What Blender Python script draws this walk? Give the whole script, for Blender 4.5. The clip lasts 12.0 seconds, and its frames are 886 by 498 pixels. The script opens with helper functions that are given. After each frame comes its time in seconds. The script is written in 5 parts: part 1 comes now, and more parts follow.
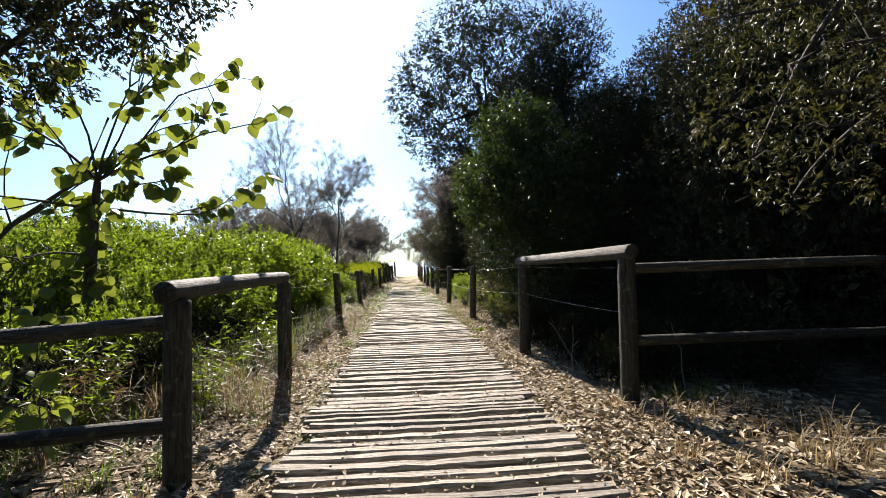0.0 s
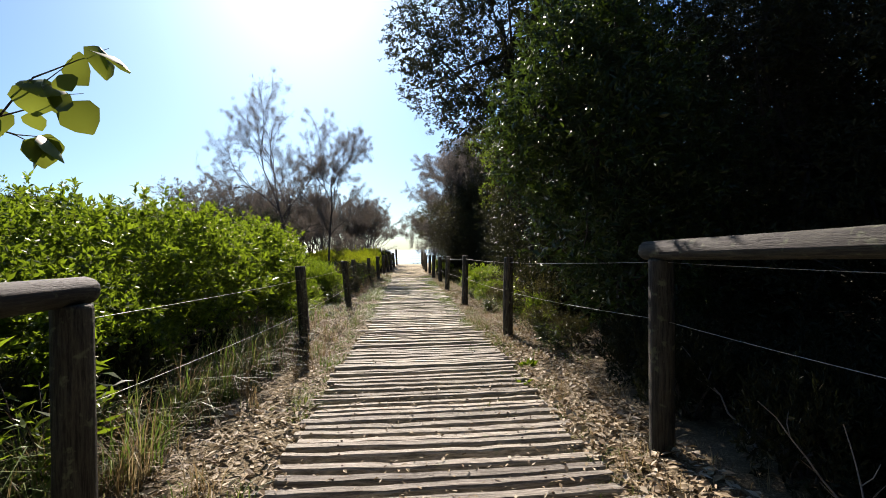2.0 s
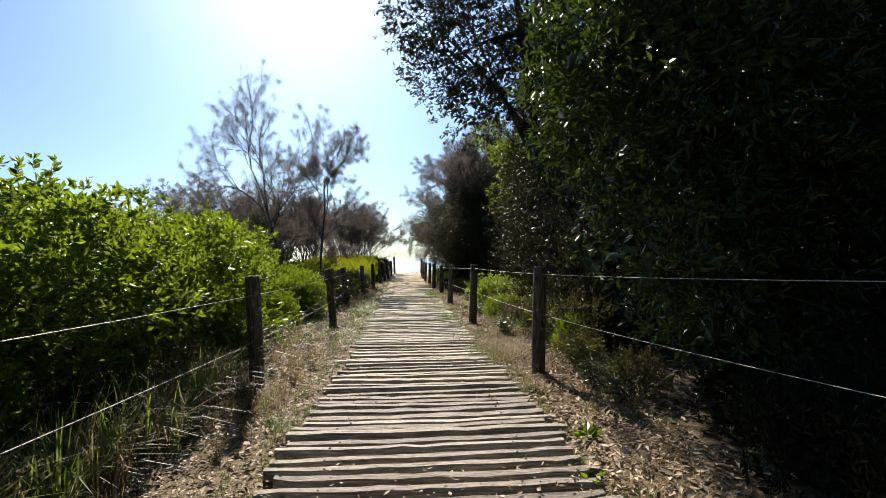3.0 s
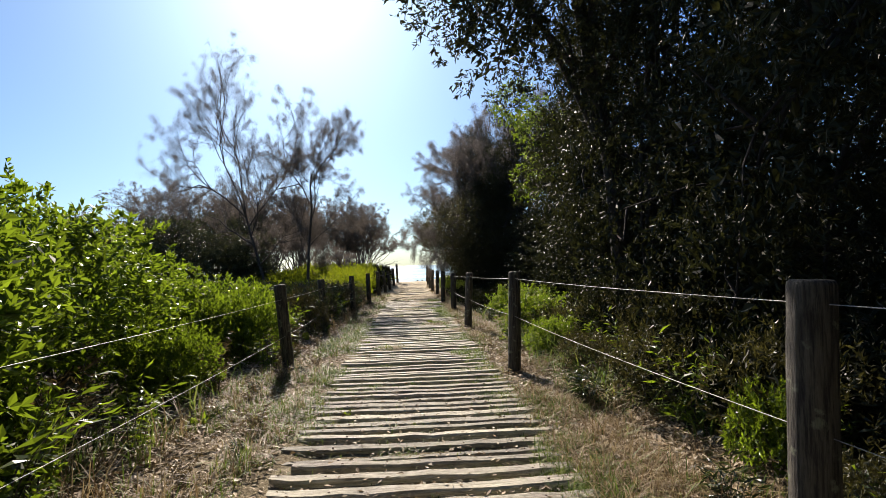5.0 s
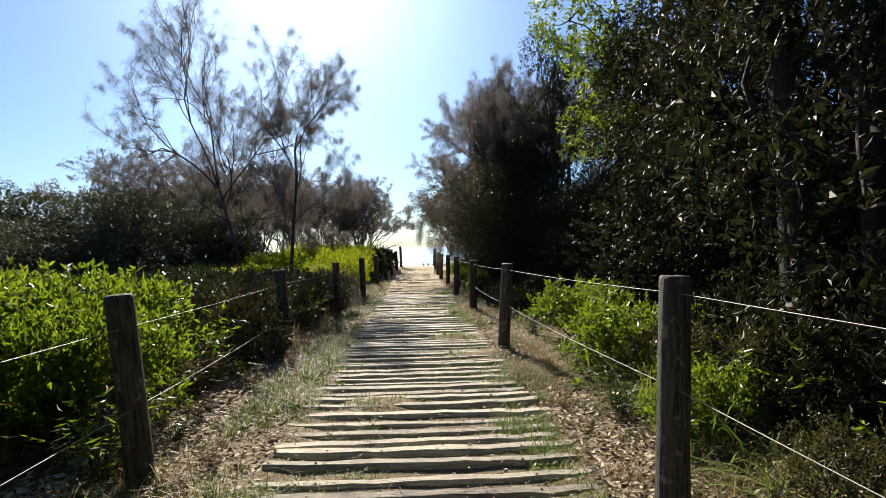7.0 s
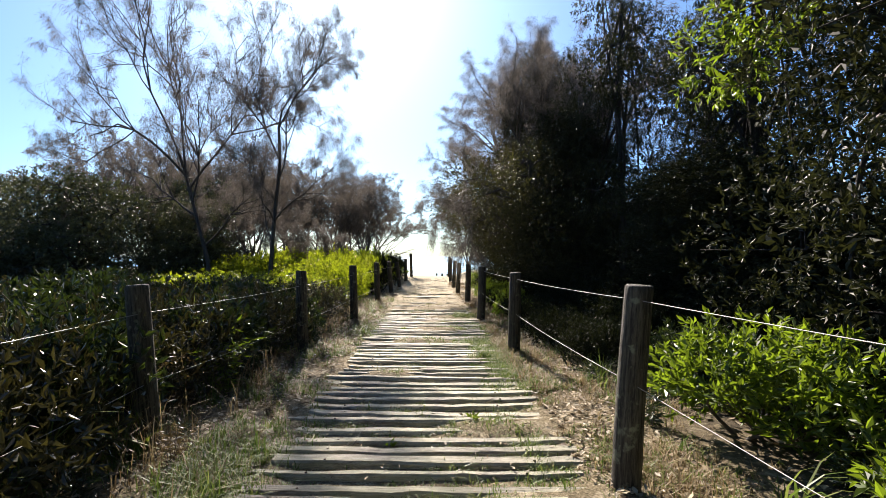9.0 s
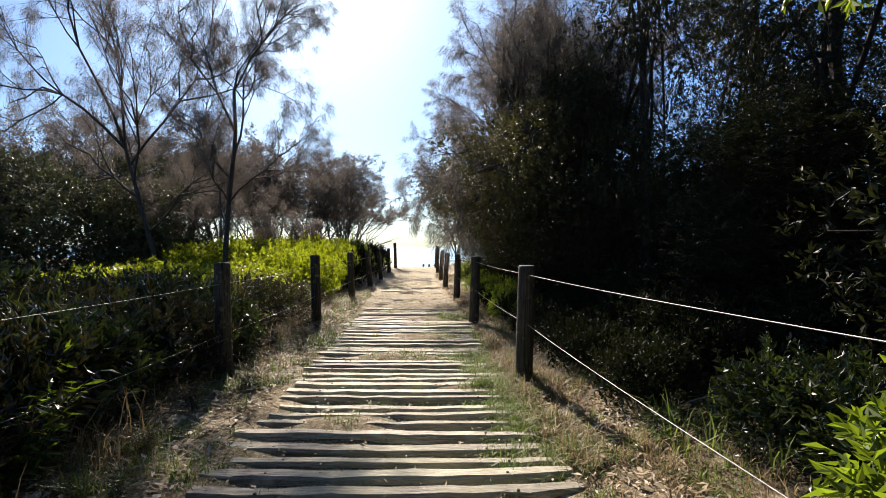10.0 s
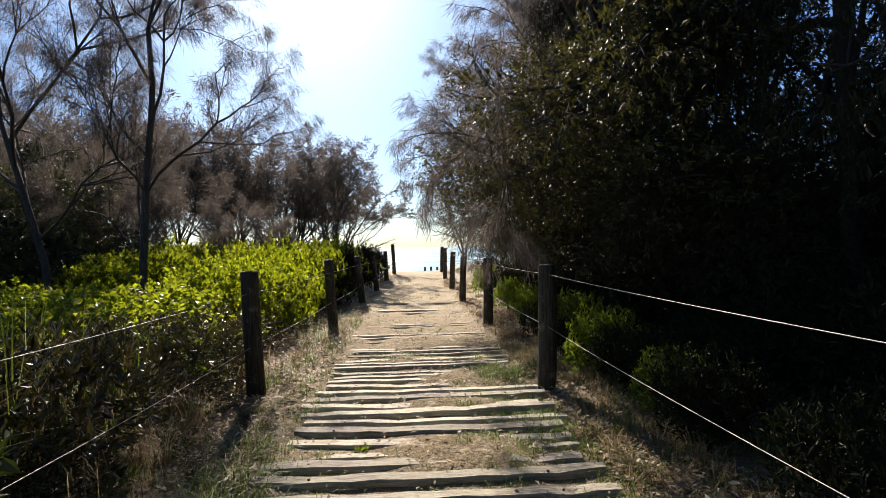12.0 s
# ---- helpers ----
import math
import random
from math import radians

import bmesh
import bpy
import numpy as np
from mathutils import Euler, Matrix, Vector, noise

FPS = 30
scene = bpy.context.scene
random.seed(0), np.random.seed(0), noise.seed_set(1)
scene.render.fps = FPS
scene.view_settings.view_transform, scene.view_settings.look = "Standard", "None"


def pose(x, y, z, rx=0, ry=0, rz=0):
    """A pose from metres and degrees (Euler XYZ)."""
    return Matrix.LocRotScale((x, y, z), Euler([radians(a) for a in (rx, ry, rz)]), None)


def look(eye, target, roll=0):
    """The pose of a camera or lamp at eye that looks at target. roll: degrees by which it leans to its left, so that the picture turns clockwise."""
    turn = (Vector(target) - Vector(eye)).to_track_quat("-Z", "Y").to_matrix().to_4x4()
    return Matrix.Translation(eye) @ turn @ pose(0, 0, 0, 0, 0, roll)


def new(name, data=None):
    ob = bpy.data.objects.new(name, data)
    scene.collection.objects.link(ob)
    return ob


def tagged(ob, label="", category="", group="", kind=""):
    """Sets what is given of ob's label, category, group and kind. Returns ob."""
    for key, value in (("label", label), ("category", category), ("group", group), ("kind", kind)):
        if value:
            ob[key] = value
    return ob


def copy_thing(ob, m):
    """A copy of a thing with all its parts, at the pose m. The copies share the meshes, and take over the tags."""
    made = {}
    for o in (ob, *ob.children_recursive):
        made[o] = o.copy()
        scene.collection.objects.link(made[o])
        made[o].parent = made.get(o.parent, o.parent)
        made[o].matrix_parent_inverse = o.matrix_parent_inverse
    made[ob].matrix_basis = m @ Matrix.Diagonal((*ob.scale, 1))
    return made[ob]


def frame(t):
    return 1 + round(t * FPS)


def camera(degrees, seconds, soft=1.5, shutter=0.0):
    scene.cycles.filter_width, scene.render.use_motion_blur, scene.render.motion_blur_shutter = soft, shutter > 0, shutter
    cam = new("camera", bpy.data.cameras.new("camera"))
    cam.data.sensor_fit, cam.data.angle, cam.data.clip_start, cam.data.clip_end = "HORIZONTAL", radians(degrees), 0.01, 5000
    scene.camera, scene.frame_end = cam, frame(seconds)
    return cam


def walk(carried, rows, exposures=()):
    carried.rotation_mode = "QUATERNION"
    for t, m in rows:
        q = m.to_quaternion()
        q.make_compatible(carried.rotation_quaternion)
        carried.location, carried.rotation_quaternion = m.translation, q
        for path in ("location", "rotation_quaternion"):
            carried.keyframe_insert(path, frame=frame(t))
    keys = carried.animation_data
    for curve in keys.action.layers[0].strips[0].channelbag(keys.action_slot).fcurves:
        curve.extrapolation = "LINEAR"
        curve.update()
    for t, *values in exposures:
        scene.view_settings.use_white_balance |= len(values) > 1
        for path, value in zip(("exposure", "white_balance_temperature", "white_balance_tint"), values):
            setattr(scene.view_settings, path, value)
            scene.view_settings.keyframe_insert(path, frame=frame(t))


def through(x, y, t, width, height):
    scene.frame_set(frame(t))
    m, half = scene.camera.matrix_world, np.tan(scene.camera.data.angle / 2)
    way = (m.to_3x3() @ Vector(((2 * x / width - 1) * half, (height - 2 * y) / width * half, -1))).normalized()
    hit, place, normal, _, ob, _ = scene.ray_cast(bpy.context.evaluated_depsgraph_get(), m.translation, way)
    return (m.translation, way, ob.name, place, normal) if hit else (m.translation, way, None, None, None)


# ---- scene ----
cam = camera(84.8, 12.0, soft=0.35)
METRES, EYE, TILT, LEAN, TURN = 21.32, 1.3, 0.0, 0.0, -3.4
ROWS = [
    (0.0, 0.0, 0.0, 0.0, 0.04, 1.46, 1.57),
    (0.5, -0.0023, 0.0448, -0.0009, 2.12, 1.08, 0.8),
    (1.0, -0.0075, 0.0852, 0.0024, 2.75, 0.77, 1.63),
    (1.5, -0.0089, 0.1265, 0.0028, 1.81, -0.51, 1.73),
    (2.0, -0.0121, 0.1692, 0.0007, 0.37, -0.03, 1.27),
    (2.5, -0.014, 0.2151, -0.0002, 2.17, -0.11, 0.94),
    (3.0, -0.0172, 0.2578, -0.0009, 0.28, 1.0, 0.64),
    (5.0, -0.0258, 0.4272, -0.0017, 0.93, 1.78, 1.93),
    (5.5, -0.0286, 0.467, -0.0006, 2.4, 0.99, 1.2),
    (6.0, -0.0307, 0.5073, -0.0005, 1.3, 0.27, 1.72),
    (6.5, -0.0351, 0.545, 0.0002, 0.03, -1.06, 1.29),
    (7.0, -0.0384, 0.5864, 0.0002, 1.59, -0.31, 1.22),
    (9.0, -0.0498, 0.7486, -0.0036, 3.19, 0.84, -0.14),
    (9.5, -0.0521, 0.7913, -0.0032, 2.16, -1.62, 0.96),
    (10.0, -0.0516, 0.8333, -0.0055, 1.77, -0.29, -0.26),
    (10.5, -0.0581, 0.875, -0.0069, 0.39, 0.71, -0.78),
    (11.0, -0.0634, 0.9162, -0.007, 2.93, 1.87, 2.02),
    (11.5, -0.0681, 0.9577, -0.0061, 2.2, -0.31, 0.17),
    (12.0, -0.0744, 0.9957, -0.0045, 1.41, -0.3, 1.59),
]
walk(cam, [(t, pose(0, 0, EYE, TILT, LEAN, TURN) @ pose(METRES * x, METRES * y, METRES * z, 90 + pitch, roll, yaw)) for t, x, y, z, yaw, pitch, roll in ROWS], [(0.0, 1.6, 6700, 17), (1.5, 1.26, 6750, 19), (3.0, 1.18, 6750, 19), (6.0, 1.08, 6750, 19), (9.0, 1.56, 6650, 18), (10.0, 1.36, 6800, 20), (12.0, 1.22, 6950, 22)])

# ---- world, sun ----
SUN_AZ, SUN_EL = -13.0, 35.0
world = bpy.data.worlds.new("sky")
scene.world = world
world.use_nodes = True
wn = world.node_tree
sky = wn.nodes.new("ShaderNodeTexSky")
sky.sky_type = "NISHITA"
sky.sun_disc = False
sky.sun_elevation, sky.sun_rotation = radians(SUN_EL), radians(SUN_AZ)
sky.air_density, sky.dust_density, sky.ozone_density = 1.0, 1.05, 2.8
wn.nodes["Background"].inputs["Strength"].default_value = 0.047
tint = wn.nodes.new("ShaderNodeMix")
tint.data_type, tint.blend_type = "RGBA", "MULTIPLY"
tint.inputs[0].default_value = 1.0
tint.inputs[7].default_value = (0.67, 0.99, 1.24, 1)
wn.links.new(sky.outputs["Color"], tint.inputs[6])
wn.links.new(tint.outputs[2], wn.nodes["Background"].inputs["Color"])

sun = new("sun", bpy.data.lights.new("sun", "SUN"))
sun.data.energy, sun.data.angle, sun.data.color = 5.0, radians(0.55), (1.0, 0.93, 0.82)
sd = Vector((math.sin(radians(SUN_AZ)) * math.cos(radians(SUN_EL)), math.cos(radians(SUN_AZ)) * math.cos(radians(SUN_EL)), math.sin(radians(SUN_EL))))
sun.matrix_world = look(sd * 60, (0, 0, 0))


# ---- materials ----
class Nodes:
    """Small helper for node materials."""

    def __init__(self, name):
        self.mat = bpy.data.materials.new(name)
        self.mat.use_nodes = True
        self.t = self.mat.node_tree
        self.bsdf = self.t.nodes["Principled BSDF"]
        self.out = self.t.nodes["Material Output"]

    def add(self, kind, **inputs):
        n = self.t.nodes.new(kind)
        for key, value in inputs.items():
            self.put(n, key.replace("_", " "), value)
        return n

    def put(self, n, key, value):
        s = n.inputs[key]
        if isinstance(value, bpy.types.NodeSocket):
            self.t.links.new(value, s)
        else:
            s.default_value = value

    def coords(self, scale=(1, 1, 1), rot=(0, 0, 0)):
        c = self.add("ShaderNodeTexCoord")
        m = self.add("ShaderNodeMapping", Vector=c.outputs["Object"], Scale=scale, Rotation=rot)
        return m.outputs[0]

    def noise(self, vec, scale, detail=4.0, rough=0.6):
        return self.add("ShaderNodeTexNoise", Vector=vec, Scale=scale, Detail=detail, Roughness=rough).outputs["Fac"]

    def ramp(self, fac, *stops):
        r = self.add("ShaderNodeValToRGB", Fac=fac)
        e = r.color_ramp.elements
        while len(e) < len(stops):
            e.new(0.5)
        for el, (p, c) in zip(e, stops):
            el.position = p
            el.color = (*c, 1) if len(c) == 3 else c
        return r.outputs["Color"]

    def grey(self, fac, lo, hi):
        m = self.add("ShaderNodeMapRange")
        self.put(m, 0, fac)
        self.put(m, 1, lo)
        self.put(m, 2, hi)
        return m.outputs[0]

    def mix(self, fac, a, b):
        m = self.t.nodes.new("ShaderNodeMix")
        m.data_type = "RGBA"
        for i, v in ((0, fac), (6, a), (7, b)):
            if isinstance(v, bpy.types.NodeSocket):
                self.t.links.new(v, m.inputs[i])
            else:
                m.inputs[i].default_value = v if i == 0 else (*v, 1)
        return m.outputs[2]

    def math(self, op, a, b=0.0):
        m = self.t.nodes.new("ShaderNodeMath")
        m.operation = op
        self.put(m, 0, a)
        self.put(m, 1, b)
        return m.outputs[0]

    def bump(self, height, strength=0.5, distance=0.01):
        b = self.add("ShaderNodeBump", Height=height, Strength=strength, Distance=distance)
        self.put(self.bsdf, "Normal", b.outputs[0])
        return b.outputs[0]


def leaf_material(name, dark, light, through, amount=0.45, rough=0.45, gloss=0.5):
    n = Nodes(name)
    geo = n.add("ShaderNodeNewGeometry")
    big = n.noise(n.coords(), 1.3, 2.0)
    fac = n.math("ADD", n.math("MULTIPLY", geo.outputs["Random Per Island"], 0.65), n.math("MULTIPLY", big, 0.35))
    col = n.ramp(fac, (0.1, dark), (0.8, light))
    n.put(n.bsdf, "Base Color", col)
    n.put(n.bsdf, "Roughness", rough)
    n.put(n.bsdf, "Specular IOR Level", gloss)
    tr = n.add("ShaderNodeBsdfTranslucent", Color=n.ramp(fac, (0.1, tuple(0.4 * c for c in through)), (0.8, through)))
    m = n.add("ShaderNodeMixShader")
    n.put(m, 0, amount)
    n.put(m, 1, n.bsdf.outputs[0])
    n.put(m, 2, tr.outputs[0])
    n.put(n.out, "Surface", m.outputs[0])
    return n.mat


def wood_material(name, pale, dark, along, fleck=(0.2, 0.22, 0.14), fleck_at=0.62, moss=None):
    """Weathered timber; along: the axis of the grain."""
    n = Nodes(name)
    s = [9.0, 9.0, 9.0]
    s[along] = 0.7
    info = n.add("ShaderNodeObjectInfo")
    c = n.add("ShaderNodeTexCoord")
    shift = n.add("ShaderNodeVectorMath")
    n.t.links.new(c.outputs["Object"], shift.inputs[0])
    n.t.links.new(info.outputs["Random"], shift.inputs[1])
    shift.operation = "ADD"
    far = n.add("ShaderNodeVectorMath")
    far.operation = "MULTIPLY"
    n.t.links.new(shift.outputs[0], far.inputs[0])
    far.inputs[1].default_value = s
    grain = n.noise(far.outputs[0], 7.0, 8.0, 0.75)
    blot = n.noise(shift.outputs[0], 5.0, 4.0)
    col = n.ramp(grain, (0.34, tuple(0.45 * c for c in dark)), (0.42, dark), (0.54, tuple(0.6 * a + 0.4 * b for a, b in zip(pale, dark))), (0.68, pale))
    col = n.mix(n.math("MULTIPLY", n.grey(blot, 0.35, 0.8), 0.55), col, dark)
    col = n.mix(n.math("MULTIPLY", n.grey(n.noise(shift.outputs[0], 14.0, 5.0), fleck_at, fleck_at + 0.08), 0.7), col, fleck)
    if moss:
        # thin pale film of dry algae and blown sand, in patches, growing thicker away from the entrance; its paleness
        # also paints in sun sheen
        place_at = n.add("ShaderNodeNewGeometry").outputs["Position"]
        along_path = n.grey(n.add("ShaderNodeSeparateXYZ", Vector=place_at).outputs[1], 6.0, 17.0)
        film = n.math("MULTIPLY", n.grey(n.noise(place_at, 1.7, 5.0, 0.65), 0.36, 0.62), along_path)
        col = n.mix(n.math("MULTIPLY", film, 0.6), col, moss)
    streak = n.noise(far.outputs[0], 26.0, 4.0, 0.7)
    col = n.mix(n.math("MULTIPLY", n.grey(streak, 0.52, 0.68), 0.5), col, tuple(0.35 * c for c in dark))
    tone = n.math("ADD", n.math("MULTIPLY", info.outputs["Random"], 0.6), 0.66)
    hsv = n.add("ShaderNodeHueSaturation", Color=col, Value=tone)
    n.put(n.bsdf, "Base Color", hsv.outputs[0])
    n.put(n.bsdf, "Roughness", 0.72)
    n.put(n.bsdf, "Specular IOR Level", 0.3)
    n.bump(n.math("ADD", n.math("ADD", grain, n.math("MULTIPLY", streak, 0.5)), n.math("MULTIPLY", blot, 0.4)), 0.9, 0.012)
    return n.mat


def bark_material(name, pale, dark):
    n = Nodes(name)
    g = n.noise(n.coords((7, 7, 1.6)), 5.0, 6.0, 0.7)
    n.put(n.bsdf, "Base Color", n.ramp(g, (0.3, dark), (0.7, pale)))
    n.put(n.bsdf, "Roughness", 0.9)
    n.bump(g, 0.9, 0.02)
    return n.mat


def ground_material():
    n = Nodes("sandy_ground")
    v = n.coords()
    sep = n.add("ShaderNodeSeparateXYZ", Vector=v)
    x, y = sep.outputs[0], sep.outputs[1]
    fine = n.noise(v, 60.0, 6.0, 0.75)
    mid = n.noise(v, 7.0, 5.0, 0.65)
    big = n.noise(v, 1.1, 4.0)
    sand = n.ramp(fine, (0.3, (0.36, 0.31, 0.20)), (0.55, (0.56, 0.495, 0.345)), (0.75, (0.69, 0.62, 0.455)))
    litter = n.ramp(fine, (0.32, (0.055, 0.042, 0.025)), (0.5, (0.17, 0.135, 0.078)), (0.66, (0.36, 0.30, 0.19)))
    soil = n.ramp(mid, (0.3, (0.035, 0.028, 0.018)), (0.7, (0.11, 0.085, 0.05)))
    # sand towards the sea and along the walked line, litter near the entrance, soil under the scrub
    off = n.math("ABSOLUTE", n.math("ADD", n.math("ADD", x, n.math("MULTIPLY", y, 0.021)), -0.2))
    wob = n.math("MULTIPLY", n.math("ADD", mid, -0.5), 1.6)
    near_sand = n.grey(n.math("ADD", y, n.math("MULTIPLY", wob, 7.0)), 3.0, 16.0)
    col = n.mix(near_sand, litter, n.mix(n.grey(mid, 0.26, 0.46), sand, litter))
    clean = n.grey(n.math("ADD", y, n.math("MULTIPLY", wob, 4.0)), 26.0, 32.0)
    col = n.mix(n.math("MULTIPLY", clean, 0.7), col, sand)
    side = n.grey(n.math("ADD", off, wob), 1.4, 2.1)
    dune = n.grey(y, 36.0, 42.0)
    side = n.math("MULTIPLY", side, n.math("SUBTRACT", 1.0, dune))
    col = n.mix(side, col, n.mix(n.grey(mid, 0.5, 0.6), soil, litter))
    col = n.mix(n.math("MULTIPLY", n.grey(big, 0.5, 0.75), 0.25), col, (0.12, 0.11, 0.05))
    n.put(n.bsdf, "Base Color", col)
    n.put(n.bsdf, "Roughness", 0.95)
    n.put(n.bsdf, "Specular IOR Level", 0.15)
    n.bump(n.math("ADD", fine, n.math("MULTIPLY", mid, 2.0)), 0.8, 0.03)
    return n.mat


def plain_grain(name, a, b, rough, scale=40.0, metal=0.0):
    n = Nodes(name)
    g = n.noise(n.coords(), scale, 5.0)
    n.put(n.bsdf, "Base Color", n.ramp(g, (0.3, a), (0.7, b)))
    n.put(n.bsdf, "Roughness", rough)
    n.put(n.bsdf, "Metallic", metal)
    n.bump(g, 0.4, 0.004)
    return n.mat


def island_material(name, *colours, rough=0.8, through=0.0):
    n = Nodes(name)
    geo = n.add("ShaderNodeNewGeometry")
    k = len(colours) - 1
    col = n.ramp(geo.outputs["Random Per Island"], *[(i / k, c) for i, c in enumerate(colours)])
    col = n.mix(n.math("MULTIPLY", n.noise(n.coords(), 90.0), 0.4), col, tuple(0.6 * c for c in colours[0]))
    n.put(n.bsdf, "Base Color", col)
    n.put(n.bsdf, "Roughness", rough)
    n.put(n.bsdf, "Specular IOR Level", 0.35)
    if through:
        tr = n.add("ShaderNodeBsdfTranslucent", Color=col)
        m = n.add("ShaderNodeMixShader")
        n.put(m, 0, through)
        n.put(m, 1, n.bsdf.outputs[0])
        n.put(m, 2, tr.outputs[0])
        n.put(n.out, "Surface", m.outputs[0])
    return n.mat


def sea_material():
    n = Nodes("sea_water")
    v = n.coords((0.25, 1.0, 1.0))
    w = n.noise(v, 0.35, 6.0, 0.65)
    foam = n.grey(n.noise(n.coords((0.04, 0.5, 1.0)), 0.25, 5.0, 0.6), 0.56, 0.64)
    n.put(n.bsdf, "Base Color", n.mix(foam, (0.06, 0.22, 0.27), (0.8, 0.85, 0.86)))
    n.put(n.bsdf, "Roughness", 0.25)
    n.bump(w, 0.6, 0.5)
    return n.mat


M_SHRUB = leaf_material("bright_shrub_leaf", (0.02, 0.04, 0.007), (0.095, 0.145, 0.02), (0.28, 0.41, 0.02), 0.38, 0.42, 0.42)
M_LOW = leaf_material("olive_scrub_leaf", (0.01, 0.011, 0.004), (0.055, 0.052, 0.02), (0.13, 0.115, 0.025), 0.14, 0.36, 0.55)
# green scrub leaf with shade put into its lowered tone
M_SHADY = leaf_material("shade_toned_scrub_leaf", (0.008, 0.014, 0.005), (0.032, 0.052, 0.015), (0.10, 0.15, 0.02), 0.14, 0.36, 0.45)
M_MOUND = leaf_material("yellow_green_leaf", (0.022, 0.045, 0.005), (0.10, 0.16, 0.014), (0.46, 0.56, 0.02), 0.42, 0.42, 0.4)
# undergrowth leaf toned almost black, so its colour carries deep shade
M_UNDER_SHADE = leaf_material("shade_toned_undergrowth_leaf", (0.007, 0.010, 0.004), (0.024, 0.028, 0.011), (0.04, 0.05, 0.012), 0.12, 0.6, 0.15)
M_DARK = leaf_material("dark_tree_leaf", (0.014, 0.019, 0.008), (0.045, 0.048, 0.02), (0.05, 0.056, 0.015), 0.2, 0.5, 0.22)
# grey-green leaf, lightened so its colour carries glare haze over the bushes
M_BUSH = leaf_material("hazed_grey_green_bush_leaf", (0.03, 0.04, 0.018), (0.10, 0.115, 0.05), (0.09, 0.10, 0.03), 0.2, 0.5, 0.4)
M_OLIVE = leaf_material("olive_tree_leaf", (0.018, 0.022, 0.009), (0.075, 0.072, 0.026), (0.14, 0.13, 0.03), 0.22, 0.48, 0.35)
M_HANG = leaf_material("dull_olive_leaf", (0.012, 0.014, 0.005), (0.055, 0.056, 0.02), (0.12, 0.12, 0.025), 0.2, 0.5, 0.3)
M_NEEDLE = leaf_material("she_oak_needle", (0.058, 0.054, 0.047), (0.14, 0.122, 0.106), (0.19, 0.165, 0.135), 0.34, 0.6, 0.3)
M_BROAD = leaf_material("broad_round_leaf", (0.06, 0.11, 0.02), (0.13, 0.19, 0.03), (0.24, 0.29, 0.035), 0.42, 0.5, 0.35)
M_YOUNG = leaf_material("light_young_leaf", (0.01, 0.022, 0.005), (0.032, 0.058, 0.01), (0.10, 0.17, 0.018), 0.22, 0.42, 0.5)
M_DEAD = leaf_material("withered_leaf", (0.035, 0.026, 0.012), (0.16, 0.12, 0.055), (0.18, 0.13, 0.045), 0.3, 0.45, 0.5)
M_GRASS = island_material("green_grass", (0.06, 0.11, 0.015), (0.13, 0.20, 0.03), (0.26, 0.28, 0.07), rough=0.5, through=0.45)
M_DRY = island_material("dry_grass", (0.13, 0.085, 0.04), (0.29, 0.21, 0.10), (0.44, 0.36, 0.19), rough=0.6, through=0.35)
M_LITTER = island_material("fallen_leaf", (0.10, 0.065, 0.03), (0.30, 0.215, 0.11), (0.46, 0.38, 0.24), (0.55, 0.48, 0.35), rough=0.7, through=0.1)
M_PALE = island_material("bleached_leaf", (0.6, 0.58, 0.54), (0.75, 0.73, 0.7), rough=0.7, through=0.2)
M_STICK = island_material("dead_stick", (0.12, 0.10, 0.08), (0.30, 0.26, 0.20), rough=0.85)
M_PLANK = wood_material("weathered_plank", (0.56, 0.51, 0.42), (0.15, 0.13, 0.10), 0, moss=(0.55, 0.54, 0.35))
M_POST = wood_material("weathered_log", (0.13, 0.12, 0.088), (0.022, 0.019, 0.015), 2, (0.19, 0.21, 0.14), 0.58)
# greener, darker copy of the post wood; entrance shade is in its colour
M_LOG = wood_material("shade_toned_log", (0.09, 0.086, 0.06), (0.013, 0.012, 0.009), 2, (0.13, 0.15, 0.085), 0.58)
M_BARK = bark_material("grey_bark", (0.11, 0.095, 0.08), (0.03, 0.026, 0.022))
M_TWIG = bark_material("dark_bark", (0.06, 0.05, 0.042), (0.018, 0.015, 0.013))
M_WIRE = plain_grain("galvanised_wire", (0.22, 0.21, 0.19), (0.4, 0.39, 0.36), 0.5, 200.0, 0.3)
M_BOLT = plain_grain("rusty_bolt", (0.05, 0.035, 0.025), (0.12, 0.08, 0.05), 0.6, 300.0, 0.6)
M_GROUND = ground_material()
M_SEA = sea_material()


# ---- mesh helpers ----
def quads(name, verts, faces, mat, smooth=False):
    """A mesh from arrays of corners and of four-cornered (or three-cornered) faces."""
    verts, faces = np.asarray(verts, np.float32), np.asarray(faces, np.int32)
    me = bpy.data.meshes.new(name)
    k = faces.shape[1]
    me.vertices.add(len(verts))
    me.vertices.foreach_set("co", verts.ravel())
    me.loops.add(faces.size)
    me.loops.foreach_set("vertex_index", faces.ravel())
    me.polygons.add(len(faces))
    me.polygons.foreach_set("loop_start", np.arange(0, faces.size, k, dtype=np.int32))
    me.polygons.foreach_set("loop_total", np.full(len(faces), k, np.int32))
    me.polygons.foreach_set("use_smooth", np.full(len(faces), smooth, bool))
    me.update(calc_edges=True)
    me.materials.append(mat)
    return me


def part(name, mesh, parent=None, label="", m=None):
    ob = new(name, mesh)
    ob.parent = parent
    if m is not None:
        ob.matrix_basis = m
    return tagged(ob, label)


def unit(a):
    return a / np.maximum(np.linalg.norm(a, axis=-1, keepdims=True), 1e-9)


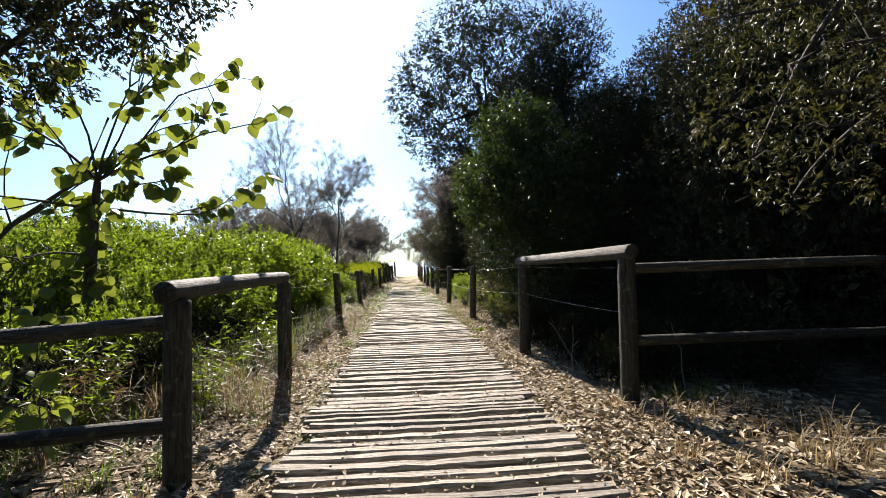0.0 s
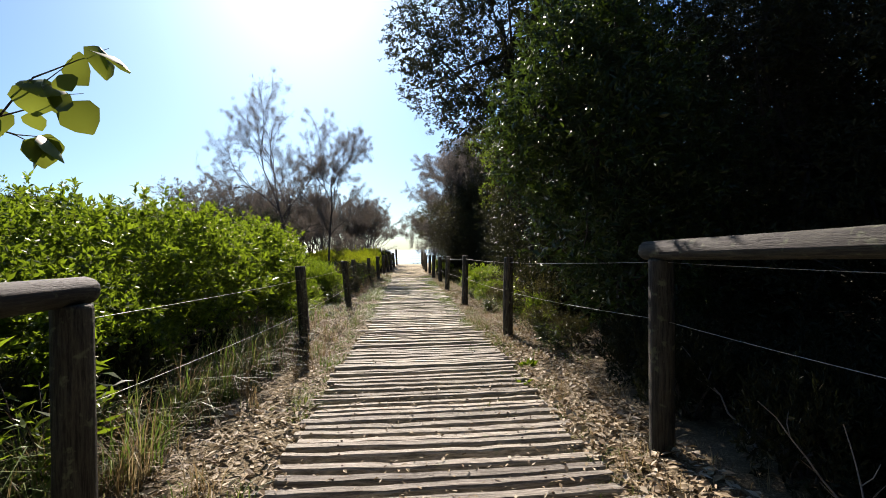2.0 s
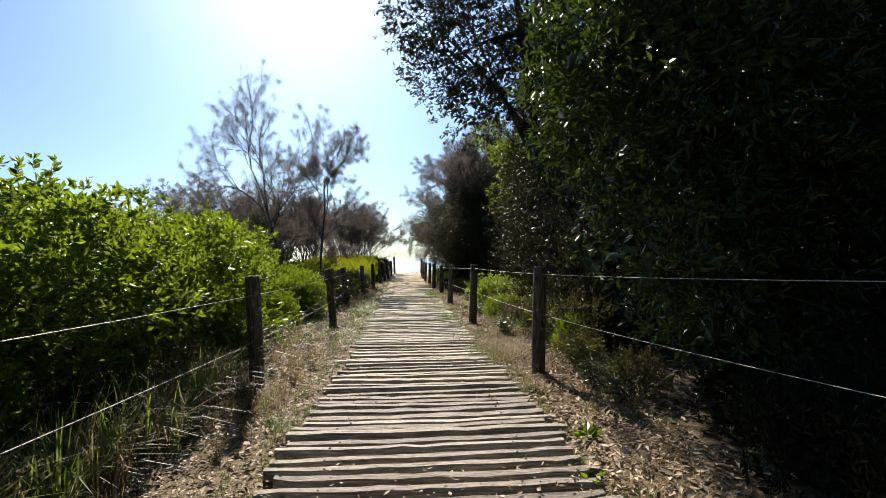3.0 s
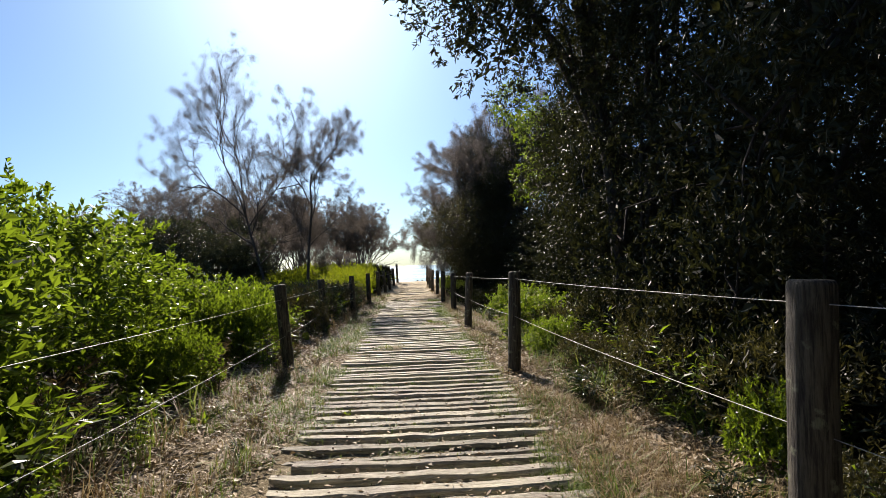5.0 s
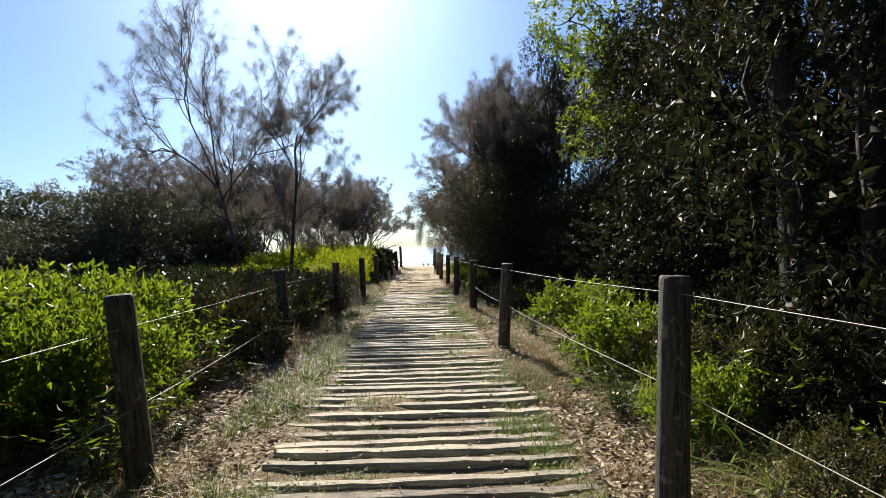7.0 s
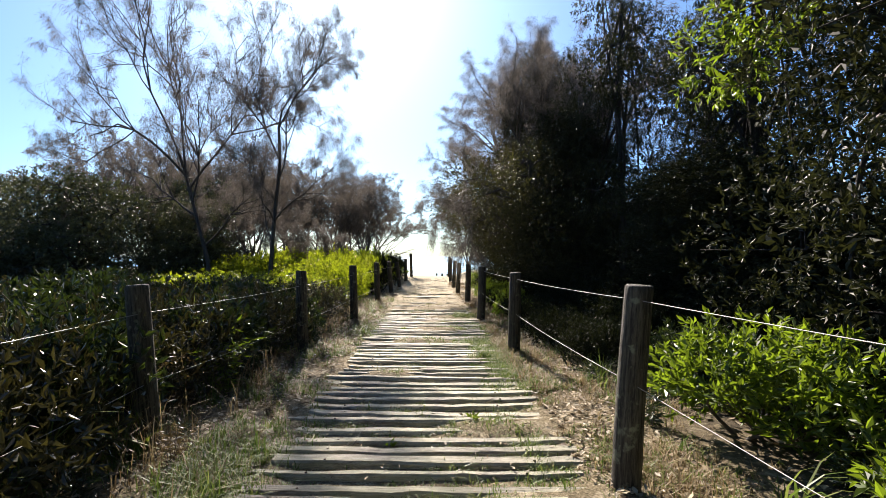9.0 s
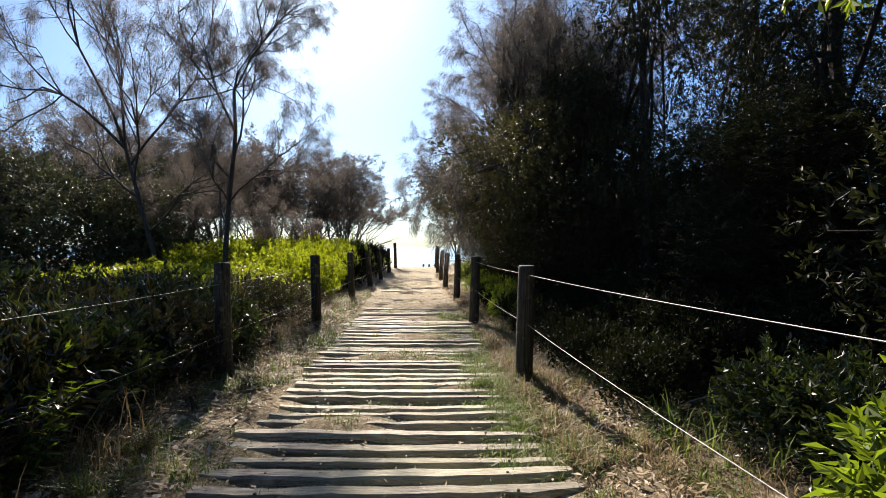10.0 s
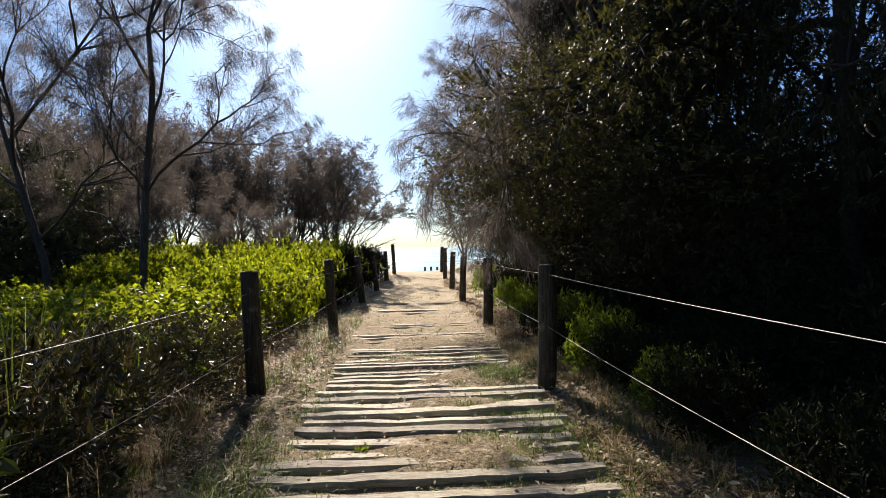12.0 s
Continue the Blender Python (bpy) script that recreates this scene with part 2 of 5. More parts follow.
def leaf_arrays(rng, P, D, length, width, fold=0.12):
    """Pointed leaves folded along the midrib: one quad each."""
    n = len(P)
    S = unit(np.cross(D, rng.normal(size=(n, 3))))
    N = np.cross(S, D)
    L = np.asarray(length).reshape(-1, 1) * np.ones((n, 1))
    W = np.asarray(width).reshape(-1, 1) * np.ones((n, 1))
    mid = P + D * L * 0.5 + N * L * fold
    V = np.stack([P, mid + S * W * 0.5, P + D * L, mid - S * W * 0.5], 1).reshape(-1, 3)
    return V, np.arange(4 * n).reshape(n, 4)


def blade_arrays(rng, P, height, lean, width):
    """Grass blades bent over: three quads each."""
    n = len(P)
    az = rng.uniform(0, 2 * np.pi, n)
    out = np.stack([np.cos(az), np.sin(az), 0 * az], 1)
    side = np.stack([-np.sin(az), np.cos(az), 0 * az], 1)
    h, b, w = (np.asarray(a).reshape(-1, 1) * np.ones((n, 1)) for a in (height, lean, width))
    rows = []
    for f, k in ((0, 1.0), (0.4, 0.9), (0.75, 0.6), (1.0, 0.08)):
        c = P + out * h * b * f * f + np.array([0, 0, 1.0]) * h * (f - 0.45 * b * f ** 3)
        rows += [c - side * w * k * 0.5, c + side * w * k * 0.5]
    V = np.stack(rows, 1).reshape(-1, 3)
    i = np.arange(n).reshape(-1, 1) * 8
    F = np.concatenate([i + np.array([[0, 1, 3, 2]]), i + np.array([[2, 3, 5, 4]]), i + np.array([[4, 5, 7, 6]])], 1).reshape(-1, 4)
    return V, F


def join(arrays):
    V, F, k = [], [], 0
    for v, f in arrays:
        V.append(v)
        F.append(f + k)
        k += len(v)
    return np.concatenate(V), np.concatenate(F)


def tube(points, radii, sides=6):
    """A tapering tube along points."""
    P = np.asarray(points, float)
    R = np.asarray(radii, float)
    T = unit(np.gradient(P, axis=0))
    ref = np.where(np.abs(T[:, 2:3]) > 0.9, np.array([[1.0, 0, 0]]), np.array([[0, 0, 1.0]]))
    A = unit(np.cross(T, ref))
    B = np.cross(T, A)
    a = np.linspace(0, 2 * np.pi, sides, endpoint=False)
    V = (P[:, None] + R[:, None, None] * (np.cos(a)[None, :, None] * A[:, None] + np.sin(a)[None, :, None] * B[:, None])).reshape(-1, 3)
    F = []
    for i in range(len(P) - 1):
        for j in range(sides):
            k = (j + 1) % sides
            F.append((i * sides + j, i * sides + k, (i + 1) * sides + k, (i + 1) * sides + j))
    return V, np.array(F)


def log_mesh(name, length, r0, r1, seed, mat, along_z=True):
    """A round timber with an uneven skin, rounded ends and slight bend, along z from 0 (or along x)."""
    rng = np.random.default_rng(seed)
    sides, rings = 16, max(10, int(length / 0.09))
    z = np.concatenate([[0.0, 0.004], np.linspace(0.02, length - 0.02, rings), [length - 0.006, length]])
    k = np.concatenate([[0.9, 0.97], np.ones(rings), [0.96, 0.86]])
    a = np.linspace(0, 2 * np.pi, sides, endpoint=False)
    lobes = sum(rng.uniform(0.005, 0.02) * np.sin(q * a + rng.uniform(0, 6)) for q in (2, 3, 5))
    V = []
    bx, by = rng.uniform(-0.012, 0.012, 2)
    for zz, kk in zip(z, k):
        f = zz / length
        r = (r0 + (r1 - r0) * f) * kk * (1 + lobes + rng.normal(0, 0.008, sides))
        V.append(np.stack([r * np.cos(a) + bx * math.sin(f * 3.1), r * np.sin(a) + by * math.sin(f * 3.1), np.full(sides, zz)], 1))
    n = len(z)
    V = np.concatenate(V + [np.array([[0, 0, 0.0], [0, 0, length + 0.002]])])
    F = [(i * sides + j, i * sides + (j + 1) % sides, (i + 1) * sides + (j + 1) % sides, (i + 1) * sides + j) for i in range(n - 1) for j in range(sides)]
    for j in range(0, sides, 2):
        F.append((n * sides, (j + 2) % sides, j + 1, j))
        b = (n - 1) * sides
        F.append((n * sides + 1, b + j, b + j + 1, b + (j + 2) % sides))
    return quads(name, V, F, mat, True)


# ---- ground ----
def mid_x(y):
    return 0.2 - 0.021 * y


def smooth(a, b, t):
    f = np.clip((t - a) / (b - a), 0, 1)
    return f * f * (3 - 2 * f)


DECK_START, DECK_END = -1.6, 27.2


def lumps(x, y):
    return 0.5 * np.sin(1.7 * x + 0.6 * y + 1) * np.sin(1.1 * y - 0.7 * x) + 0.3 * np.sin(4.1 * x - 2.2 * y) * np.sin(3.3 * y + 1.4 * x + 2) + 0.2 * np.sin(9.7 * x + 5 * y) * np.sin(8.9 * y - 4 * x)


def ground_z(x, y):
    x, y = np.asarray(x, float), np.asarray(y, float)
    off = np.abs(x - mid_x(y))
    z = 0.018 * lumps(x, y) - 0.012
    under = (1 - smooth(0.85, 1.1, off)) * (1 - smooth(24.5, 27.5, y))
    z = z - (0.066 - 0.057 * smooth(7.5, 13.5, y)) * under
    # soil and grass roots creeping over the ends of the boards
    z = z + 0.022 * smooth(0.72, 0.95, off + 0.12 * lumps(0.7 * x, 1.3 * y)) * smooth(9, 13, y) * (1 - smooth(1.0, 1.5, off))
    # sand blown over the boards
    for px, py, rx, ry in ((0.45, 18.35, 0.4, 0.22), (0.3, 19.5, 0.4, 0.17), (-0.1, 24.1, 0.5, 0.28), (0.1, 25.6, 0.6, 0.3), (-0.5, 16.6, 0.3, 0.2), (0.35, 7.55, 0.4, 0.16), (0.0, 27.4, 0.8, 0.35), (-0.6, 21.0, 0.35, 0.2), (-0.35, 23.0, 0.45, 0.2), (0.25, 21.9, 0.3, 0.14), (-0.2, 25.0, 0.4, 0.16)):
        z = z + 0.045 * np.exp(-(((x - px) / rx) ** 4 + ((y - py) / ry) ** 4))
    # trodden sand
    z = z + 0.03 * lumps(2.6 * x + 1, 2.3 * y) * smooth(24, 27, y) * (1 - smooth(1.0, 1.6, off)) * (1 - smooth(40, 46, y))
    # banks beside the sandy end of the path
    z = z + 0.35 * smooth(1.0, 2.6, off) * smooth(30, 38, y) * (1 - smooth(44, 60, y))
    z = z + 0.16 * smooth(36, 41, y) * (1 - smooth(42, 48, y))
    # fall to the beach
    z = z - 2.6 * smooth(42, 78, y)
    # gentle ground under the scrub
    z = z + 0.12 * smooth(3, 9, off) * np.sin(0.5 * x + 0.4 * y) * (1 - smooth(42, 60, y))
    return z


def axis(parts):
    return np.unique(np.concatenate([np.arange(a, b, s) for a, b, s in parts]))


gx = axis([(-600, -60, 60), (-60, -12, 4), (-12, -3, 0.6), (-3, 3, 0.09), (3, 12, 0.6), (12, 60, 4), (60, 661, 60)])
gy = axis([(-300, -20, 40), (-20, -4, 2), (-4, 34, 0.09), (34, 80, 0.6), (80, 200, 20), (200, 701, 100)])
X, Y = np.meshgrid(gx, gy)
Z = ground_z(X, Y)
nx, ny = len(gx), len(gy)
idx = np.arange(nx * ny).reshape(ny, nx)
F = np.stack([idx[:-1, :-1], idx[:-1, 1:], idx[1:, 1:], idx[1:, :-1]], -1).reshape(-1, 4)
ground = new("ground", quads("ground", np.stack([X, Y, Z], -1).reshape(-1, 3), F, M_GROUND, True))
tagged(ground, "sandy ground with leaf litter running to a beach", "ground", kind="structure")

sea_x, sea_y = np.linspace(-2500, 2500, 30), np.concatenate([np.linspace(66, 200, 30), np.linspace(220, 4500, 30)])
X, Y = np.meshgrid(sea_x, sea_y)
idx = np.arange(X.size).reshape(X.shape)
F = np.stack([idx[:-1, :-1], idx[:-1, 1:], idx[1:, 1:], idx[1:, :-1]], -1).reshape(-1, 4)
sea = new("water", quads("water", np.stack([X, Y, -2.25 + 0.06 * np.sin(Y * 0.7 + 0.02 * X)], -1).reshape(-1, 3), F, M_SEA, True))
tagged(sea, "bright blue sea with lines of white surf", "sea", kind="structure")


# ---- fences ----
def post_pose(x, y, lean_x, lean_y, turn, z=-0.35):
    return Matrix.Translation((x, y, z)) @ Matrix.Rotation(radians(lean_y), 4, "X") @ Matrix.Rotation(radians(lean_x), 4, "Y") @ Matrix.Rotation(turn, 4, "Z")


def wire_mesh(points, sag, r=0.0018):
    P = []
    for a, b in zip(points[:-1], points[1:]):
        for f in np.linspace(0, 1, 9)[:-1]:
            p = np.array(a) * (1 - f) + np.array(b) * f
            p[2] -= sag * 4 * f * (1 - f)
            P.append(p)
    P.append(np.array(points[-1]))
    V, F = tube(P, np.full(len(P), r), 5)
    return quads("wire", V, F, M_WIRE, True)


def wire_fence(posts, tops, leans, side, first, drop, seed, label):
    """Round posts with two strands of wire; first: where the wires are tied at the barrier."""
    rng = random.Random(seed)
    fence = tagged(new("wire_fence"), label, "fence")
    hi, lo = [f[:2] + (f[2],) for f in first], [f[:2] + (f[3],) for f in first]
    for i, ((x, y), top) in enumerate(zip(posts, tops)):
        g = float(ground_z(x, y))
        me = log_mesh("post", top - g + 0.35, rng.uniform(0.073, 0.08), rng.uniform(0.068, 0.074), seed * 50 + i, M_POST)
        part("post", me, fence, m=post_pose(x, y, side * leans[i % len(leans)], rng.uniform(-1.5, 1.5), rng.uniform(0, 6), g - 0.35))
        out = math.sin(radians(leans[i % len(leans)])) * side
        hi.append((x + side * 0.01 + out * (top - drop[0] - g), y, top - drop[0]))
        lo.append((x + side * 0.01 + out * (top - drop[1] - g), y, top - drop[1]))
    part("wire", wire_mesh(hi, 0.012), fence, "galvanised wire strand")
    part("wire", wire_mesh(lo, 0.02), fence, "galvanised wire strand")
    return fence


RIGHT = [(1.26, 10.7), (0.99, 14.68), (0.83, 18.52), (0.79, 22.05), (0.63, 25.3), (0.55, 28.5), (0.42, 31.7), (0.36, 35.0), (0.3, 38.2), (0.28, 41.0)]
LEFT = [(-1.6, 10.4), (-1.68, 15.3), (-1.95, 19.15), (-1.86, 22.2), (-1.8, 25.5), (-1.74, 28.7), (-1.72, 31.9), (-1.72, 35.0), (-1.7, 38.2), (-1.64, 41.0)]
wire_fence(RIGHT, [1.17, 1.15, 1.08, 1.02, 1.03, 1.02, 1.0, 1.05, 1.15, 1.2], [1.5, 2.5, 3.0, 1.0, 2.0], 1, ((1.86, 4.2, 1.2, 0.8), (1.5, 6.65, 1.2, 0.83)), (0.08, 0.51), 3, "weathered round-post fence with two wire strands beside the boards")
wire_fence(LEFT, [1.12, 1.08, 1.04, 1.03, 1.04, 1.05, 1.05, 1.0, 1.1, 1.35], [2.5, 4.5, 5.5, 2.0, 1.5], -1, ((-1.58, 5.8, 1.03, 0.64),), (0.19, 0.64), 4, "dark weathered round-post wire fence along the green scrub")


def log_barrier(near, far, top_n, top_f, side_to, rails, slope, r, seed, label):
    """Two posts carrying a round top rail, and side rails that run away from the path."""
    b = tagged(new("log_barrier"), label, "barrier")
    for i, ((x, y), top) in enumerate(((near, top_n), (far, top_f))):
        me = log_mesh("post", top - r * 1.4 + 0.4, r * 1.05, r, seed + i, M_LOG)
        part("post", me, b, m=post_pose(x, y, 0.6, -0.5 + i, i * 1.3, -0.4))

    def rail(a, c, rr, s):
        a, c = Vector(a), Vector(c)
        d = c - a
        q = d.to_track_quat("Z", "Y").to_matrix().to_4x4()
        part("rail", log_mesh("rail", d.length, rr, rr * 0.94, s, M_LOG), b, "weathered round rail", Matrix.Translation(a) @ q)

    over = Vector((far[0] - near[0], far[1] - near[1], 0)).normalized() * 0.12
    rail((near[0] - over.x, near[1] - over.y, top_n - r * 0.75), (far[0] + over.x, far[1] + over.y, top_f - r * 0.75), r * 0.85, seed + 7)
    for i, z in enumerate(rails):
        rail((near[0] + (0.05 if side_to > 0 else -0.05), near[1] + 0.02, z), (side_to, near[1] - 0.15, z + slope), r * 0.62, seed + 11 + i)
        part("post", log_mesh("post", top_n - 0.15 + 0.4, r, r * 0.95, seed + 20, M_LOG), b, m=post_pose(side_to, near[1] - 0.15, 0, 0, 1, -0.4)) if i == 0 else None
    return b


log_barrier((1.86, 4.2), (1.49, 6.65), 1.40, 1.33, 4.9, (1.19, 0.55), 0.02, 0.077, 200, "grey weathered log barrier at the path entrance, lit along its top")
log_barrier((-1.47, 3.05), (-1.55, 5.8), 1.22, 1.22, -4.6, (0.97, 0.35), -0.13, 0.079, 300, "weathered log barrier, toned dark for shade, with side rails over leaf litter")

beach = tagged(new("beach_fence"), "small dark posts standing on the beach beyond the crest", "fence")
for i, (x, y) in enumerate(((-0.45, 52), (-0.05, 52.5), (0.35, 53))):
    g = float(ground_z(x, y))
    part("post", log_mesh("post", 0.85, 0.07, 0.065, 400 + i, M_POST), beach, m=post_pose(x, y, 0.5, 0, i, g - 0.4))


# ---- foliage builders ----
def blob_points(rng, blobs, n, lo=0.75, hi=1.02, floor=0.0):
    """Points in the outer shell of overlapping lobes, and the way out of each."""
    B = np.array(blobs, float)
    area = (B[:, 3] * B[:, 4] + B[:, 4] * B[:, 5] + B[:, 3] * B[:, 5])
    pick = rng.choice(len(B), n, p=area / area.sum())
    d = unit(rng.normal(size=(n, 3)))
    r = rng.uniform(lo, hi, (n, 1))
    R = B[pick, 3:6]
    P = B[pick, :3] + d * R * r
    out = unit(d / R)
    keep = P[:, 2] > floor
    for b in B:
        q = np.linalg.norm((P - b[:3]) / b[3:6], axis=1)
        keep &= q > lo * 0.86
    return P[keep], out[keep]


def twig_leaves(rng, P, out, per, twig, length, width, up=0.7, spread=0.9, droop=0.0, low=0.1):
    """Short leafy twigs at P that grow outwards and up."""
    n = len(P)
    D = unit(out * 0.8 + np.array([0, 0, up]) + rng.normal(0, 0.35, (n, 3)))
    f = rng.uniform(low, 1.0, (n, per, 1))
    base = P[:, None] + D[:, None] * f * twig
    way = unit(D[:, None] * 0.75 + unit(rng.normal(size=(n, per, 3))) * spread + np.array([0, 0, -droop]))
    L = length * rng.uniform(0.6, 1.25, n * per)
    return leaf_arrays(rng, base.reshape(-1, 3), way.reshape(-1, 3), L, L * width)


def lobe_set(rng, rx, ry, h, count, low=0.0):
    """Uneven lobes that fill a plant of that half-width and height."""
    out = []
    for _ in range(count):
        a, q = rng.uniform(0, 2 * np.pi), math.sqrt(rng.uniform(0, 1)) * 0.72
        top = h * (1 - 0.45 * q * q) * rng.uniform(0.8, 1.03)
        s = rng.uniform(0.2, 0.36)
        rz = min(0.5 * (top - low), s * rng.uniform(1.0, 1.5) * max(rx, ry))
        out.append((math.cos(a) * q * rx, math.sin(a) * q * ry, top - rz, s * rx * 1.15, s * ry * 1.15, rz))
    return out


def tall_lobes(rng, rx, ry, h, count, low=0.3):
    """Lobes from the ground up to an uneven top, narrowing upwards."""
    out = []
    for k in range(count):
        f = (k + rng.uniform(0, 1)) / count
        z = low + (h - low) * f * 0.93
        wide = (1 - 0.55 * f ** 2.2) * rng.uniform(0.45, 0.85)
        a = rng.uniform(0, 2 * np.pi)
        s = rng.uniform(0.34, 0.5)
        out.append((math.cos(a) * wide * rx * 0.8, math.sin(a) * wide * ry * 0.8, z, s * rx, s * ry, rng.uniform(0.45, 0.8) * h / 6.4))
    return out


def stems(rng, blobs, r=0.02, count=9, mat=None):
    arrays = []
    for i in range(count):
        b = blobs[i % len(blobs)]
        a = np.array([rng.normal(0, 0.08), rng.normal(0, 0.08), -0.1])
        e = np.array(b[:3]) + rng.normal(0, 0.3, 3) * np.array(b[3:6])
        m = a * 0.45 + e * 0.55 + np.array([*rng.normal(0, 0.1, 2), 0.1])
        P = [a * (1 - t) ** 2 + 2 * m * t * (1 - t) + e * t * t for t in np.linspace(0, 1, 6)]
        arrays.append(tube(P, np.linspace(r, r * 0.3, 6), 5))
    return quads("stem", *join(arrays), mat or M_BARK, True)


def shrub(seed, rx, ry, h, twigs, mat, leaf=0.075, width=0.28, per=9, lobes=9, label="", inner=500, up=0.8, group="", sprigs=0, low=0.1, spread=0.75):
    """A many-lobed shrub: leafy shell, darker coarse inside, stems, and loose shoots above the top."""
    rng = np.random.default_rng(seed)
    ob = tagged(new("shrub"), label, "shrub", group)
    blobs = lobe_set(rng, rx, ry, h, lobes)
    P, out = blob_points(rng, blobs, twigs, 0.66)
    keep = rng.uniform(0, 1, len(P)) < np.clip(0.5 + 1.2 * P[:, 2] / h, 0, 1)
    P, out = P[keep], out[keep]
    arrays = [twig_leaves(rng, P, out, per, leaf * 2.2, leaf, width, up, spread, 0.0, low)]
    Q, o2 = blob_points(rng, blobs, inner, 0.35, 0.7)
    arrays.append(twig_leaves(rng, Q, o2, 5, leaf * 2.5, leaf * 1.25, 0.36, 0.3))
    if sprigs:
        S, o3 = blob_points(rng, blobs, sprigs * 3, 0.95, 1.03)
        high = S[:, 2] > 0.55 * h
        arrays.append(twig_leaves(rng, S[high][:sprigs], o3[high][:sprigs], 13, leaf * 3.6, leaf * 0.9, width, 1.6, 0.75, 0.0, low))
    part("crown", quads("crown", *join(arrays), mat), ob)
    part("stem", stems(rng, blobs, count=12), ob, "thin grey-brown woody stems")
    return ob


def place(proto, x, y, turn=0.0, s=1.0, sz=None, z=None):
    g = float(ground_z(x, y)) if z is None else z
    return Matrix.Translation((x, y, g)) @ Matrix.Rotation(radians(turn), 4, "Z") @ Matrix.Diagonal((s, s, sz or s, 1))


def scatter(proto, spots):
    """First spot moves the plant itself, the others take copies."""
    for i, (x, y, turn, s, sz) in enumerate(spots):
        if i:
            copy_thing(proto, place(proto, x, y, turn, s, sz))
    x, y, turn, s, sz = spots[0]
    proto.matrix_basis = place(proto, x, y, turn, s, sz)


def grow(rng, start, way, length, radius, depth, segs, arrays, tips, wander=0.16, up=0.05, fork=(3, 4), angle=0.6, shrink=0.68, wide=0):
    """Limbs that fork; tips gathers points along the outer shoots with their direction."""
    P, d = [np.array(start, float)], unit(np.array(way, float))
    for i in range(segs):
        d = unit(d + rng.normal(0, wander, 3) + np.array([0, 0, up]))
        P.append(P[-1] + d * length / segs)
    end = radius * (0.55 if depth else 0.3)
    arrays.append(tube(P, np.linspace(radius, end, segs + 1), 7 if radius > 0.04 else 4))
    if depth <= 1 + wide:
        for i in range(1, segs + 1):
            tips.append((P[i], d))
    if depth == 0:
        return
    for k in range(rng.integers(*fork, endpoint=True)):
        f = rng.uniform(0.4, 1.0) if k else 1.0
        i = min(segs, max(1, int(round(f * segs))))
        side = unit(np.cross(d, rng.normal(size=3)))
        w = unit(d * math.cos(angle) + side * math.sin(angle) * rng.uniform(0.6, 1.3))
        grow(rng, P[i], w, length * shrink * rng.uniform(0.75, 1.15), max(radius * 0.55, 0.004), depth - 1, segs, arrays, tips, wander, up, fork, angle, shrink, wide)


def she_oak(seed, trunk, limbs, needles, depth=3, hang=0.55, label="", category="tree", group="", length=0.23, limb_length=2.2, thick=0.085, only_above=0.0, needle=0.006, name="she_oak_tree", mat=None, foliage="hanging grey-green needle foliage", angle=0.6, tuft=1.2, fork=(3, 4)):
    """An open wispy tree: trunk through given points, limbs from its top, and hanging needle sprays."""
    rng = np.random.default_rng(seed)
    ob = tagged(new(name), label, category, group)
    arrays, tips = [], []
    T = np.array(trunk, float)
    fine = np.array([[np.interp(t, np.linspace(0, 1, len(T)), T[:, k]) for k in range(3)] for t in np.linspace(0, 1, 10)])
    arrays.append(tube(fine, np.linspace(thick, thick * 0.55, 10), 9))
    for (f, wx, wy, wz, k) in limbs:
        p = fine[min(9, int(f * 9))]
        grow(rng, p, (wx, wy, wz), limb_length * k, thick * 0.5 * k ** 0.5, depth, 4, arrays, tips, angle=angle, fork=fork)
    part("trunk", quads("trunk", *join(arrays), M_BARK, True), ob, "slender grey forking trunk and limbs")
    C = np.array([t[0] for t in tips])
    W = np.array([t[1] for t in tips])
    keep = C[:, 2] > only_above
    C, W = C[keep], W[keep]
    weight = rng.uniform(0, 1, len(C)) ** tuft
    near = np.array([(((C - c) ** 2).sum(1) < 0.09).sum() for c in C])
    weight = weight / near ** 0.7
    pick = rng.choice(len(C), needles, p=weight / weight.sum())
    P = C[pick] + rng.normal(0, 0.06, (needles, 3))
    D = unit(W[pick] * 0.55 + rng.normal(0, 0.38, (needles, 3)) + np.array([0, 0, -hang]))
    L = length * rng.uniform(0.5, 1.3, needles)
    part("crown", quads("crown", *leaf_arrays(rng, P, D, L, np.full(needles, needle), 0.06), mat or M_NEEDLE), ob, foliage)
    return ob


